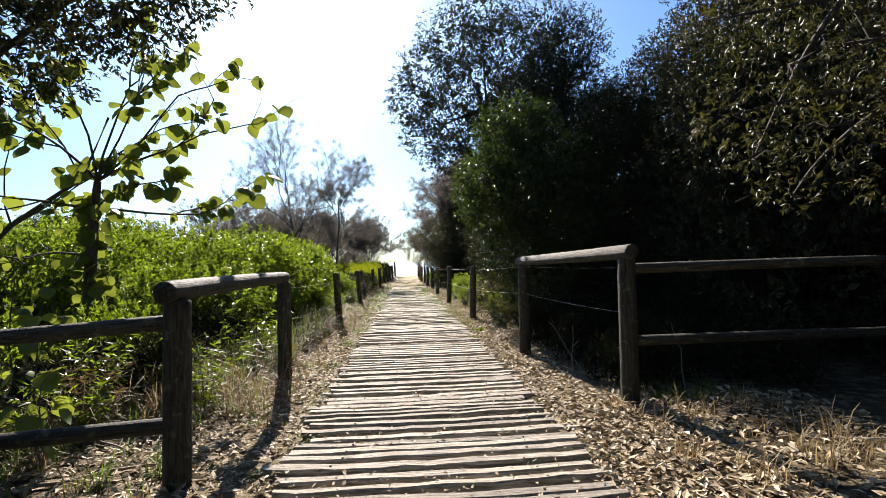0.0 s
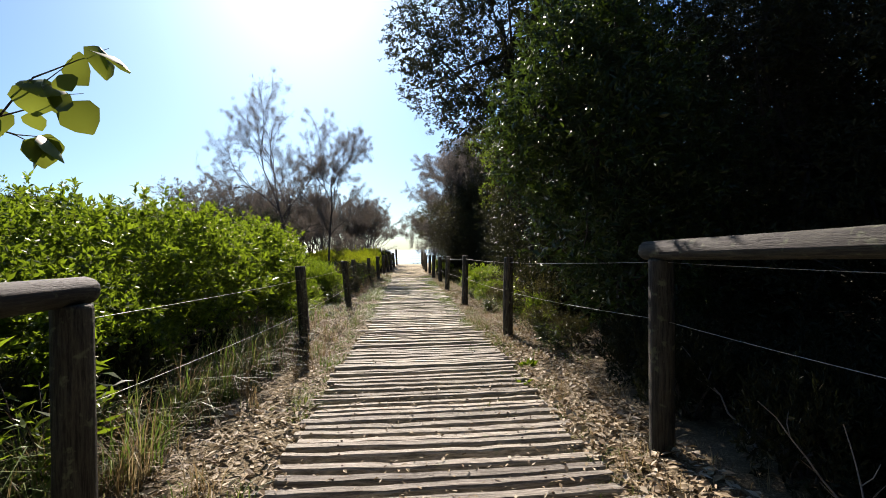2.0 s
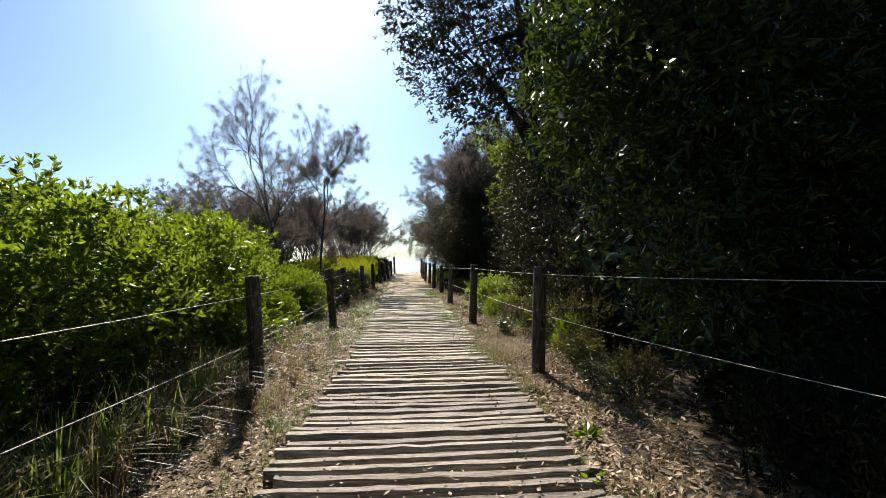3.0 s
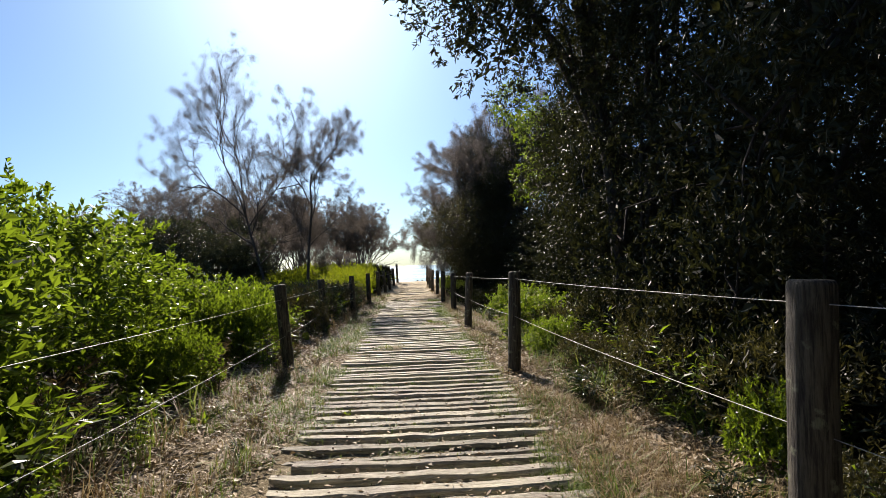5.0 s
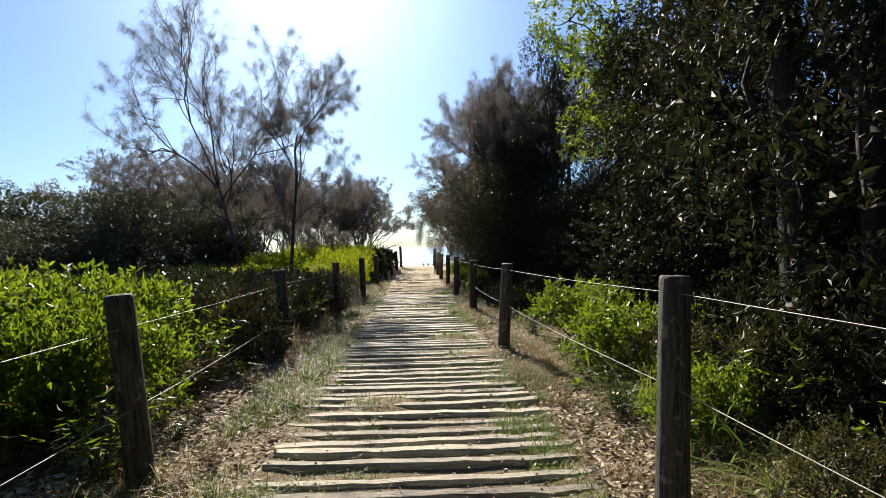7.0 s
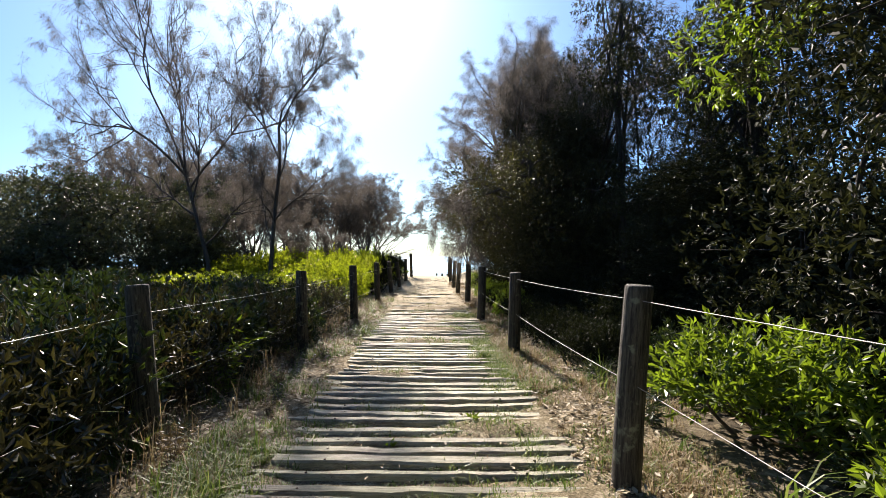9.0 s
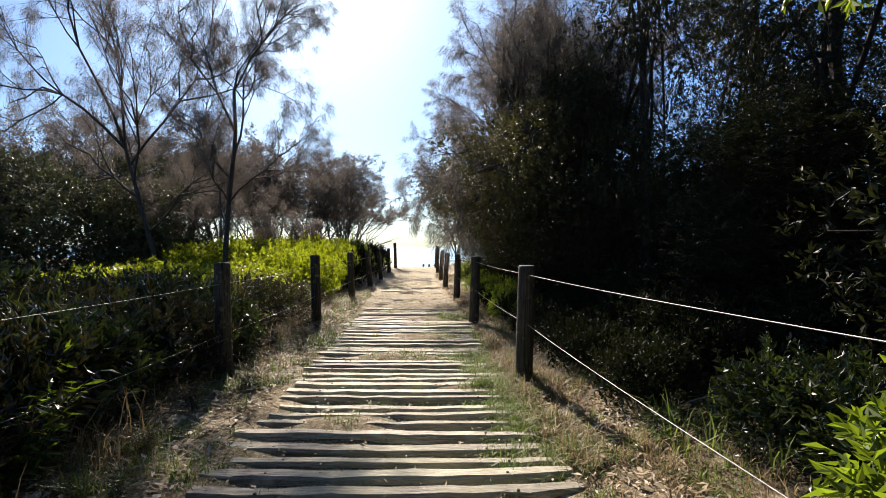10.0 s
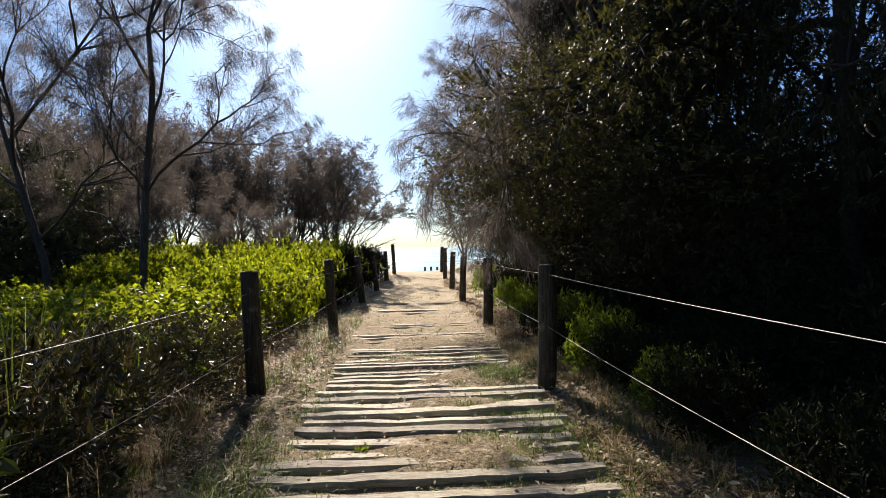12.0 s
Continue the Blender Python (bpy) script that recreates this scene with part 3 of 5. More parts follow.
def leafy_tree(seed, blobs, twigs, mat, leaf, width, trunk, per=8, inner=900, label="", group="", name="tree", up=0.25, thick=0.11, droop=0.2):
    rng = np.random.default_rng(seed)
    ob = tagged(new(name), label, "tree", group)
    P, out = blob_points(rng, blobs, twigs, 0.7, 1.16)
    arrays = [twig_leaves(rng, P, out, per, leaf * 2.5, leaf, width, up, 1.0, droop)]
    Q, o2 = blob_points(rng, blobs, inner, 0.3, 0.72)
    arrays.append(twig_leaves(rng, Q, o2, 5, leaf * 3, leaf * 1.6, 0.45, 0.1))
    part("crown", quads("crown", *join(arrays), mat), ob)
    T = np.array(trunk, float)
    wood = []
    fine = np.array([[np.interp(t, np.linspace(0, 1, len(T)), T[:, k]) for k in range(3)] for t in np.linspace(0, 1, 9)])
    wood.append(tube(fine, np.linspace(thick, thick * 0.5, 9), 9))
    for b in blobs:
        a = fine[rng.integers(3, 9)]
        e = np.array(b[:3])
        m = 0.5 * (a + e) + rng.normal(0, 0.3, 3) + np.array([0, 0, 0.35])
        wood.append(tube([a * (1 - t) ** 2 + 2 * m * t * (1 - t) + e * t * t for t in np.linspace(0, 1, 6)], np.linspace(thick * 0.4, 0.012, 6), 6))
        for _ in range(3):
            q = e + rng.normal(0, 0.4, 3) * np.array(b[3:6])
            wood.append(tube([e, 0.5 * (e + q) + rng.normal(0, 0.06, 3), q], [0.014, 0.01, 0.005], 4))
    part("trunk", quads("trunk", *join(wood), M_TWIG, True), ob, "dark grey-brown trunk and limbs")
    return ob


# ---- scrub on the left ----
hedge_a = shrub(11, 1.75, 1.55, 2.3, 3000, M_SHRUB, 0.08, 0.44, 9, 26, "dense bright green coastal shrub behind the wire fence", 700, group="green scrub", sprigs=170, low=0.5, spread=1.1)
hedge_b = shrub(12, 1.65, 1.45, 2.15, 2700, M_SHRUB, 0.08, 0.44, 9, 24, "dense bright green coastal shrub behind the wire fence", 700, group="green scrub", sprigs=150, low=0.5, spread=1.1)
scatter(hedge_a, [(-3.45, 9.2, 10, 1, 0.9), (-3.75, 13.4, 120, 1.0, 0.9), (-6.8, 11.2, 200, 1.1, 1.06), (-6.6, 15.8, 70, 1.1, 0.93), (-10.2, 12.5, 300, 1.2, 1.15), (-13.6, 10.2, 30, 1.25, 1.0), (-13.8, 14.4, 140, 1.25, 0.9), (-17.0, 12.0, 260, 1.3, 0.95), (-8.8, 14.3, 10, 1.0, 0.9), (-9.2, 5.8, 170, 1.1, 0.9)])
scatter(hedge_b, [(-3.35, 11.3, 40, 1, 0.92), (-4.4, 15.3, 160, 0.95, 0.8), (-6.0, 8.8, 250, 1.1, 1.05), (-9.4, 9.0, 20, 1.2, 1.1), (-10.2, 16.5, 80, 1.2, 1.0), (-3.3, 7.5, 300, 0.75, 0.7), (-5.2, 12.6, 110, 1.0, 0.92), (-12.6, 6.2, 200, 1.25, 0.9), (-16.6, 7.4, 330, 1.3, 0.9), (-7.6, 7.0, 60, 0.9, 0.9)])

low = shrub(13, 1.2, 1.1, 0.75, 850, M_LOW, 0.085, 0.3, 9, 20, "low olive-green scrub with narrow leaves behind the fence", 300, group="low scrub", sprigs=130, low=0.3, spread=1.0)
green_low = shrub(17, 1.2, 1.1, 1.0, 1150, M_SHRUB, 0.092, 0.4, 9, 18, "low bright green leafy shrub behind the wire fence", 350, group="low green shrubs", sprigs=100, low=0.45, spread=1.0)
scatter(green_low, [(-3.3, 17.0, 0, 1.0, 1.05), (-5.4, 17.8, 80, 1.1, 1.15), (-7.6, 18.8, 160, 1.2, 1.1), (-2.65, 16.2, 200, 0.6, 0.85), (-3.4, 5.9, 30, 0.7, 0.8), (-5.2, 5.2, 120, 1.0, 1.0), (-6.6, 3.6, 220, 1.1, 1.1), (-6.0, 6.9, 320, 1.0, 1.3), (-2.75, 8.3, 45, 0.5, 0.7), (-2.6, 11.9, 135, 0.48, 0.65), (-2.7, 14.2, 225, 0.5, 0.65)])
scatter(low, [(-2.75, 18.4, 0, 0.85, 1.0), (-4.6, 19.6, 150, 1.0, 1.0), (-2.8, 20.3, 210, 0.85, 0.95), (-5.6, 21.4, 30, 1.2, 1.0), (-2.7, 22.1, 100, 0.85, 0.95), (-4.4, 22.8, 60, 1.0, 0.95), (-2.7, 23.9, 190, 0.8, 0.9), (-4.6, 25.0, 270, 1.1, 0.75), (-2.65, 25.6, 330, 0.75, 0.7), (-8.2, 21.8, 190, 1.3, 1.0), (-7.6, 24.6, 330, 1.2, 0.9), (-10.6, 20, 15, 1.5, 1.1), (-13.4, 18.0, 200, 1.6, 1.0), (-13.8, 23.6, 120, 1.6, 1.0), (-7.0, 20.0, 50, 1.2, 0.95), (-16.8, 17.4, 310, 1.6, 1.0), (-10.8, 24, 75, 1.4, 1.1), (-4.2, 4.3, 20, 0.8, 0.7), (-3.4, 5.3, 250, 0.55, 0.6), (-5.6, 3.6, 110, 0.9, 0.8), (-3.9, 3.2, 60, 0.5, 0.45), (-2.9, 27.0, 80, 0.8, 0.6), (-9.4, 28.0, 10, 1.2, 1.0)])

# plants in the shade-toned leaf, set where the scrub is unlit
shady = shrub(18, 1.0, 1.0, 0.8, 800, M_SHADY, 0.11, 0.36, 9, 18, "deep green scrub with broad glossy leaves, colour lowered for shade", 260, group="shaded green scrub", sprigs=90, low=0.3, spread=1.1)
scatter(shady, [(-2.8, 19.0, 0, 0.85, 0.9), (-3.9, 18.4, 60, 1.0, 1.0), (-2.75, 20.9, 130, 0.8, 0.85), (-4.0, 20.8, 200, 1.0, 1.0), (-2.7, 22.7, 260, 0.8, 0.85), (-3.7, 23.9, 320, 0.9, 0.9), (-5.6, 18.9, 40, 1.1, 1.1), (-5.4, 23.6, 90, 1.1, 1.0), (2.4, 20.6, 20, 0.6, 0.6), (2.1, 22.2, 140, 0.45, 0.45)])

mound = shrub(14, 1.5, 1.5, 1.1, 1700, M_MOUND, 0.075, 0.6, 8, 26, "dense yellow-green mounded shrub glowing in the sun", 350, group="sunlit mound", sprigs=14, low=0.45, spread=1.1, up=0.5)
spots = []
for i, (x, y) in enumerate(((-3.9, 26.9), (-5.6, 27.0), (-7.6, 30.4), (-3.1, 28.6), (-4.7, 28.3), (-6.3, 29.2), (-3.2, 30.2), (-4.9, 30.4), (-3.1, 31.6), (-4.6, 32.2), (-6.8, 33.0), (-3.0, 33.8), (-4.8, 34.6), (-2.9, 36.0), (-2.7, 38.3), (-6.6, 35.6), (-5.8, 30.6), (-7.4, 31.8))):
    dome = 1.32 * (1 - 0.42 * (((x + 4.2) / 3.4) ** 2 + ((y - 32.0) / 5.4) ** 2))
    if math.hypot(x + 4.6, y - 28.7) < 1.0 or math.hypot(x + 6.5, y - 29.5) < 1.0:
        dome = 0.58
    spots.append((x, y, 67 * i, 0.95 if x < -3.3 else 0.75, max(0.42, dome)))
scatter(mound, spots)

# dark bushes and trees behind
bush_blobs = tall_lobes(np.random.default_rng(15), 2.5, 2.5, 3.5, 22, 0.2)
dark_bush = leafy_tree(16, bush_blobs, 3000, M_BUSH, 0.10, 0.35, [(0, 0, -0.2), (0.1, 0, 1.2), (0.2, 0.1, 2.0)], 8, 900, "dark rounded coastal bush in shade", "dark bushes", "bush")
scatter(dark_bush, [(-10.1, 29.3, 0, 0.95, 0.95), (-8.0, 31.4, 110, 0.75, 0.8), (-12.5, 31.5, 80, 1.1, 1.0), (-16.5, 32.5, 160, 1.25, 1.1), (-13.5, 27.5, 200, 1.0, 0.72), (-17.5, 27.0, 250, 1.2, 0.85), (-22, 33, 40, 1.5, 1.3), (-24, 26, 100, 1.5, 1.2), (-9.8, 34.5, 300, 1.1, 1.1), (-27, 38, 20, 1.6, 1.4), (-14.5, 20.5, 60, 1.0, 0.65), (-15.5, 15.0, 10, 1.1, 0.75), (-19, 20, 130, 1.4, 0.9)])

she_a = she_oak(21, [(0, 0, -0.2), (-0.1, 0, 0.9), (-0.45, 0, 2.0), (-0.75, -0.05, 3.0)], [(0.75, -0.9, 0.1, 0.65, 1.05), (1.0, -0.45, 0.1, 1.0, 1.2), (1.0, -0.05, -0.2, 1.0, 1.25), (0.9, 0.35, 0.2, 1.0, 1.1), (0.55, 0.8, 0.1, 0.7, 0.7), (0.6, -0.6, 0.6, 0.8, 0.8), (1.0, -0.8, -0.2, 0.9, 1.1), (0.85, 0.5, -0.4, 0.8, 0.9)], 80000, 3, 0.95, "tall wispy she-oak with forking grey limbs above the mound", thick=0.07, length=0.18, tuft=2.2, fork=(4, 5), needle=0.0052)
she_a.matrix_basis = place(she_a, -6.5, 29.5, 0, 0.94, 1.14)
she_b = she_oak(22, [(0, 0, -0.2), (0.05, 0, 1.2), (0.15, 0, 2.4), (0.3, 0, 3.6), (0.25, 0, 4.6)], [(0.45, 0.8, 0, 0.7, 0.75), (0.6, -0.8, 0.1, 0.6, 0.75), (0.72, 0.75, 0.2, 0.75, 0.8), (0.8, -0.5, -0.2, 0.9, 0.8), (1.0, 0.1, 0.2, 1.0, 0.85), (1.0, 0.55, -0.2, 0.9, 0.8), (0.45, 0, -0.7, 0.5, 0.6), (0.4, -0.5, 0.6, 0.5, 0.7)], 70000, 3, 0.95, "wispy she-oak with drooping needles beside the sunlit mound", thick=0.072, length=0.18, tuft=2.2, fork=(4, 5), needle=0.0052)
she_b.matrix_basis = place(she_b, -4.6, 28.7, 0, 0.86, 1.0)
she_low = she_oak(25, [(0, 0, -0.2), (0.05, 0, 0.5), (0.0, 0, 1.0)], [(0.6, 0.8, 0.1, 0.8, 0.8), (0.7, -0.8, 0.2, 0.8, 0.8), (1.0, 0.2, 0.4, 1.0, 0.8), (1.0, -0.2, -0.4, 1.0, 0.85), (0.8, 0.5, -0.6, 0.8, 0.75)], 26000, 3, 0.6, "low bushy she-oak with dense brownish-grey needles", group="low she-oaks", length=0.15, limb_length=1.3, thick=0.05, tuft=1.0)
scatter(she_low, [(-5.9, 31.2, 0, 1.0, 1.0), (-3.9, 31.6, 240, 0.7, 0.7)])

grove = she_oak(23, [(0, 0, -0.2), (0.03, 0, 0.1), (0.05, 0, 0.35)], [(0.6, 0.55, 0.1, 1.0, 1.0), (0.7, -0.6, 0.1, 1.0, 1.05), (1.0, 0.15, 0.4, 1.0, 1.1), (1.0, -0.2, -0.4, 1.0, 1.1), (0.8, 0.9, -0.2, 0.9, 0.95), (0.9, -0.9, -0.1, 0.85, 0.95), (1.0, 0.3, -0.1, 1.2, 1.1)], 10500, 3, 0.3, "dark many-stemmed coastal tree on the dune against bright sky", group="dune grove", length=0.15, limb_length=2.05, thick=0.085, only_above=2.1, needle=0.028, name="dune_tree", foliage="clumped dull grey-green leaves", angle=0.5)
scatter(grove, [(-3.9, 39.3, 0, 1.0, 0.88), (-4.8, 37.6, 100, 1.0, 0.95), (-6.6, 39.0, 190, 1.05, 1.0), (-8.6, 37.6, 280, 1.05, 1.02), (-10.8, 39.0, 50, 1.1, 1.05), (-13.4, 38.5, 130, 1.2, 1.1), (-6.9, 37.6, 240, 0.95, 1.0), (-9.6, 36.6, 330, 1.1, 1.1), (-17, 40, 20, 1.3, 1.2), (1.4, 43.5, 75, 0.9, 0.82), (-4.0, 43.0, 155, 0.8, 0.75), (-5.6, 41.5, 20, 1.0, 0.92), (-8.4, 42.0, 250, 1.1, 1.0), (2.6, 40.0, 310, 1.0, 0.95), (-3.5, 38.0, 60, 0.75, 0.85), (-11.6, 35.0, 170, 1.1, 1.08)])

# ---- trees on the right ----
she_r = she_oak(24, [(0, 0, -0.2), (-0.1, 0, 1.5), (-0.1, 0.1, 3.2), (-0.2, 0.1, 5.0)], [(0.5, -0.9, -0.3, 0.5, 0.9), (0.6, 0.7, -0.4, 0.5, 1.0), (0.7, -0.7, 0.3, 0.7, 0.9), (0.8, 0.2, -0.8, 0.7, 0.9), (0.9, -0.6, -0.3, 0.9, 0.9), (1.0, 0.1, 0.1, 1.0, 0.9), (1.0, 0.6, 0.3, 0.9, 0.9), (0.3, 0.3, -0.9, 0.4, 0.9)], 46000, 3, 0.8, "dense dark she-oak leaning over the sandy path", group="she-oak wall", thick=0.11)
scatter(she_r, [(2.7, 30.6, 0, 0.95, 0.84), (2.2, 27.6, 0, 0.78, 0.76), (4.8, 29.6, 220, 1.0, 0.9), (2.6, 36.0, 60, 1.0, 0.9), (2.3, 28.9, 200, 0.8, 0.74), (5.8, 34.5, 300, 1.2, 1.1), (3.9, 33.2, 160, 1.0, 0.95)])

wall_blobs = tall_lobes(np.random.default_rng(31), 2.1, 2.1, 6.4, 34)
wall_tree = leafy_tree(32, wall_blobs, 8200, M_DARK, 0.072, 0.32, [(0, 0, -0.2), (0.1, 0, 1.8), (-0.1, 0.1, 3.6), (0, 0, 5.0)], 9, 2600, "tall dense dark-leaved tree shading the path edge; unseen added copies block sky light", "dark tree wall")
# copies at negative y are added out of view to block sky light from behind
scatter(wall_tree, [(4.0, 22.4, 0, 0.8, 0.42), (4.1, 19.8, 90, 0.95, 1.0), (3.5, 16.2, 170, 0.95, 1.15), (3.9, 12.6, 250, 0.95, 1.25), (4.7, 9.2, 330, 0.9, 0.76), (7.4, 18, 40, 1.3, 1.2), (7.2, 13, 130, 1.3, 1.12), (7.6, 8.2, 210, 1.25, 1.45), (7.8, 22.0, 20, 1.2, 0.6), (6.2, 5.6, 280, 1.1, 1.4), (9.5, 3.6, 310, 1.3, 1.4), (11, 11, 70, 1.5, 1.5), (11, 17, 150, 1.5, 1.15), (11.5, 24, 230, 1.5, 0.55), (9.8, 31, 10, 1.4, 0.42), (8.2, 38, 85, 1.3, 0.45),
                    (2.75, 26.4, 30, 0.66, 0.7), (2.4, 29.3, 120, 0.62, 1.05), (2.35, 32.6, 210, 0.62, 0.85), (2.8, 36.4, 300, 0.8, 0.62), (6.0, 28, 60, 1.1, 0.5), (5.6, 32, 150, 1.1, 0.5), (6.4, 36, 240, 1.1, 0.5), (14, 6, 20, 1.6, 1.4), (15, 14, 110, 1.6, 1.2), (15.5, 21, 200, 1.6, 0.7), (15, 29, 290, 1.6, 0.45), (13, 36, 45, 1.5, 0.4), (17, 40, 135, 1.6, 0.4), (14.5, -1, 225, 1.6, 1.4), (22, 10, 0, 2.0, 1.2), (22, 20, 90, 2.0, 0.6), (23, 31, 180, 2.0, 0.45), (24, 40, 270, 2.0, 0.4), (4.6, -3.6, 15, 1.4, 1.7), (0.5, -7.5, 105, 1.6, 2.2), (-5, -5, 195, 1.4, 1.8), (5.2, 7.0, 75, 0.8, 1.1), (9.5, -5, 285, 1.5, 2.0), (-10, -7, 60, 1.5, 1.3), (-15, -2, 150, 1.6, 1.3), (5, -13, 240, 1.6, 1.6), (-18, 6, 330, 1.6, 1.0)])

lean_blobs = [(-2.9, 0.1, 6.9, 0.75, 0.9, 0.9), (-2.5, -0.1, 5.6, 0.75, 0.9, 0.7), (-2.2, 0.2, 7.9, 1.0, 1.1, 1.0), (-1.7, 0.0, 6.2, 1.0, 1.1, 1.0), (-1.4, 0.1, 8.9, 1.2, 1.2, 1.0), (-1.6, -0.1, 4.7, 0.8, 0.9, 0.7), (-0.6, 0.0, 7.3, 1.4, 1.4, 1.2), (-0.4, 0.2, 9.9, 1.3, 1.3, 1.0), (0.6, 0.1, 8.6, 1.5, 1.5, 1.2), (-0.6, 0.1, 5.4, 1.2, 1.2, 1.0), (0.8, 0.2, 6.6, 1.4, 1.4, 1.1)]
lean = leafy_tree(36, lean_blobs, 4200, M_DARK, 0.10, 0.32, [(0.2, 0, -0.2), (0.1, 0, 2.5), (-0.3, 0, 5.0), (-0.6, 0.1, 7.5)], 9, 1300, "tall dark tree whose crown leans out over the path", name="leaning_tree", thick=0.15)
lean.matrix_basis = place(lean, 2.95, 16.6)

bend_blobs = [(-2.5, 0.3, 3.6, 0.6, 0.9, 0.6), (-2.1, -1.2, 3.0, 0.6, 0.9, 0.55), (-2.2, 1.6, 3.1, 0.6, 0.9, 0.6), (-1.7, 0.0, 2.4, 0.7, 1.0, 0.6), (-1.5, -1.8, 3.6, 0.7, 0.9, 0.55), (-1.3, 0.9, 4.2, 0.6, 0.8, 0.5), (-1.1, 1.9, 2.2, 0.8, 1.0, 0.7), (-0.9, -1.6, 2.2, 0.8, 1.0, 0.7), (-0.5, 0.6, 1.6, 0.9, 1.2, 0.8), (-0.2, 0.4, 3.6, 1.1, 1.3, 1.0), (0.3, -0.8, 4.0, 1.0, 1.1, 0.8)]
bend = leafy_tree(38, bend_blobs, 3600, M_HANG, 0.075, 0.22, [(0.3, 0, -0.2), (0.2, 0.1, 1.4), (-0.2, 0, 2.8), (-0.8, 0.1, 4.2)], 9, 600, "dense olive-brown coastal tree bending over the sandy path", "bending trees", "bending_tree", up=0.1, droop=0.4)
scatter(bend, [(2.4, 31.0, 0, 0.95, 0.85), (2.5, 27.2, 12, 0.82, 0.82)])

# more open crowns that let specks of sky through
open_blobs = [(b[0] * 1.15, b[1] * 1.15, b[2], b[3] * 0.72, b[4] * 0.72, b[5] * 0.7) for b in tall_lobes(np.random.default_rng(39), 2.1, 2.1, 6.4, 24)]
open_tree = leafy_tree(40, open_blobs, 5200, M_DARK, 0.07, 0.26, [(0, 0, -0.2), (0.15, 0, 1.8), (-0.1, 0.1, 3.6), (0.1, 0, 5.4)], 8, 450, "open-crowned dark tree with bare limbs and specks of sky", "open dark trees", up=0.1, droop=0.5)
scatter(open_tree, [(3.4, 25.4, 60, 0.72, 1.15), (4.5, 23.0, 0, 0.85, 1.0), (5.4, 25.7, 100, 0.85, 0.98), (6.8, 27.0, 200, 1.0, 0.85), (7.6, 23.8, 300, 1.1, 1.05), (7.8, 32.5, 150, 1.1, 0.55)])

young_blobs = [(-0.75, -0.1, 3.85, 0.25, 0.3, 0.3), (-0.3, 0.0, 4.15, 0.3, 0.3, 0.3), (-1.3, -0.2, 2.45, 0.25, 0.3, 0.25), (0.2, 0.1, 4.0, 0.35, 0.35, 0.3), (-1.05, -0.3, 2.85, 0.4, 0.45, 0.4), (-0.85, 0.1, 2.2, 0.45, 0.5, 0.45), (-0.6, -0.2, 3.35, 0.5, 0.5, 0.45), (-0.1, 0.0, 3.75, 0.5, 0.55, 0.4), (0.4, 0.2, 3.3, 0.7, 0.7, 0.6), (-0.2, -0.3, 2.6, 0.7, 0.7, 0.6), (0.3, 0.1, 1.9, 0.8, 0.8, 0.6), (-0.4, -0.1, 1.5, 0.6, 0.65, 0.5), (0.2, 0.0, 0.9, 0.7, 0.8, 0.5), (0.9, 0.2, 2.6, 0.7, 0.7, 0.7), (-0.3, 0.3, 3.0, 0.6, 0.6, 0.5), (0.9, 0.1, 1.4, 0.7, 0.7, 0.7)]
young = leafy_tree(34, young_blobs, 3600, M_YOUNG, 0.085, 0.32, [(0, 0, -0.2), (0.05, 0, 1.6), (-0.05, 0, 3.6)], 9, 1300, "young light-green leafy tree in front of dark trees", name="young_tree", up=0.6, thick=0.06)
young.matrix_basis = place(young, 2.35, 9.3)

sprig_blobs = [(-0.35, 0.0, 5.1, 0.5, 0.45, 0.35), (0.1, 0.1, 4.5, 0.4, 0.4, 0.3), (0.25, -0.1, 3.7, 0.4, 0.4, 0.35), (-0.1, 0.1, 3.2, 0.35, 0.35, 0.25), (0.5, 0.0, 4.9, 0.4, 0.4, 0.3)]
bright = leafy_tree(37, sprig_blobs, 420, M_SHRUB, 0.1, 0.34, [(0.85, 0.3, -0.2), (0.8, 0.2, 1.6), (0.55, 0.1, 3.2), (0.1, 0, 4.8)], 8, 40, "slender tree with light green leaves before dark trees", name="slender_tree", up=0.2, thick=0.016)
bright.matrix_basis = place(bright, 2.75, 20.7)

over_blobs = [(-0.9, 0.1, 2.5, 0.4, 0.4, 0.3), (-0.5, -0.1, 2.9, 0.5, 0.45, 0.35), (-0.6, 0.3, 2.1, 0.3, 0.3, 0.3), (0.1, 0.2, 2.4, 0.5, 0.4, 0.4), (0.3, -0.2, 3.1, 0.6, 0.5, 0.4), (-0.8, 0.2, 3.5, 0.6, 0.5, 0.35), (0.7, 0.1, 2.0, 0.4, 0.4, 0.35), (1.0, 0.2, 2.8, 0.6, 0.5, 0.45), (0.1, 0.3, 3.9, 0.8, 0.6, 0.4), (1.1, 0.0, 3.7, 0.8, 0.6, 0.5), (1.5, 0.2, 2.2, 0.5, 0.4, 0.4), (-0.2, 0.3, 1.75, 0.25, 0.25, 0.25)]
over = leafy_tree(35, [(b[0], b[1], b[2], b[3] * 0.72, b[4] * 0.72, b[5] * 0.8) for b in over_blobs], 900, M_HANG, 0.062, 0.3, [(1.9, 0.8, -0.9), (1.8, 0.7, 1.5), (1.2, 0.5, 3.0), (0.5, 0.3, 3.8)], 8, 120, "olive-leaved tree with hanging branches at the entrance", name="overhanging_tree", up=0.0, droop=0.6, thick=0.09)
over.matrix_basis = place(over, 3.05, 3.3, 0, 0.77, z=0.38)

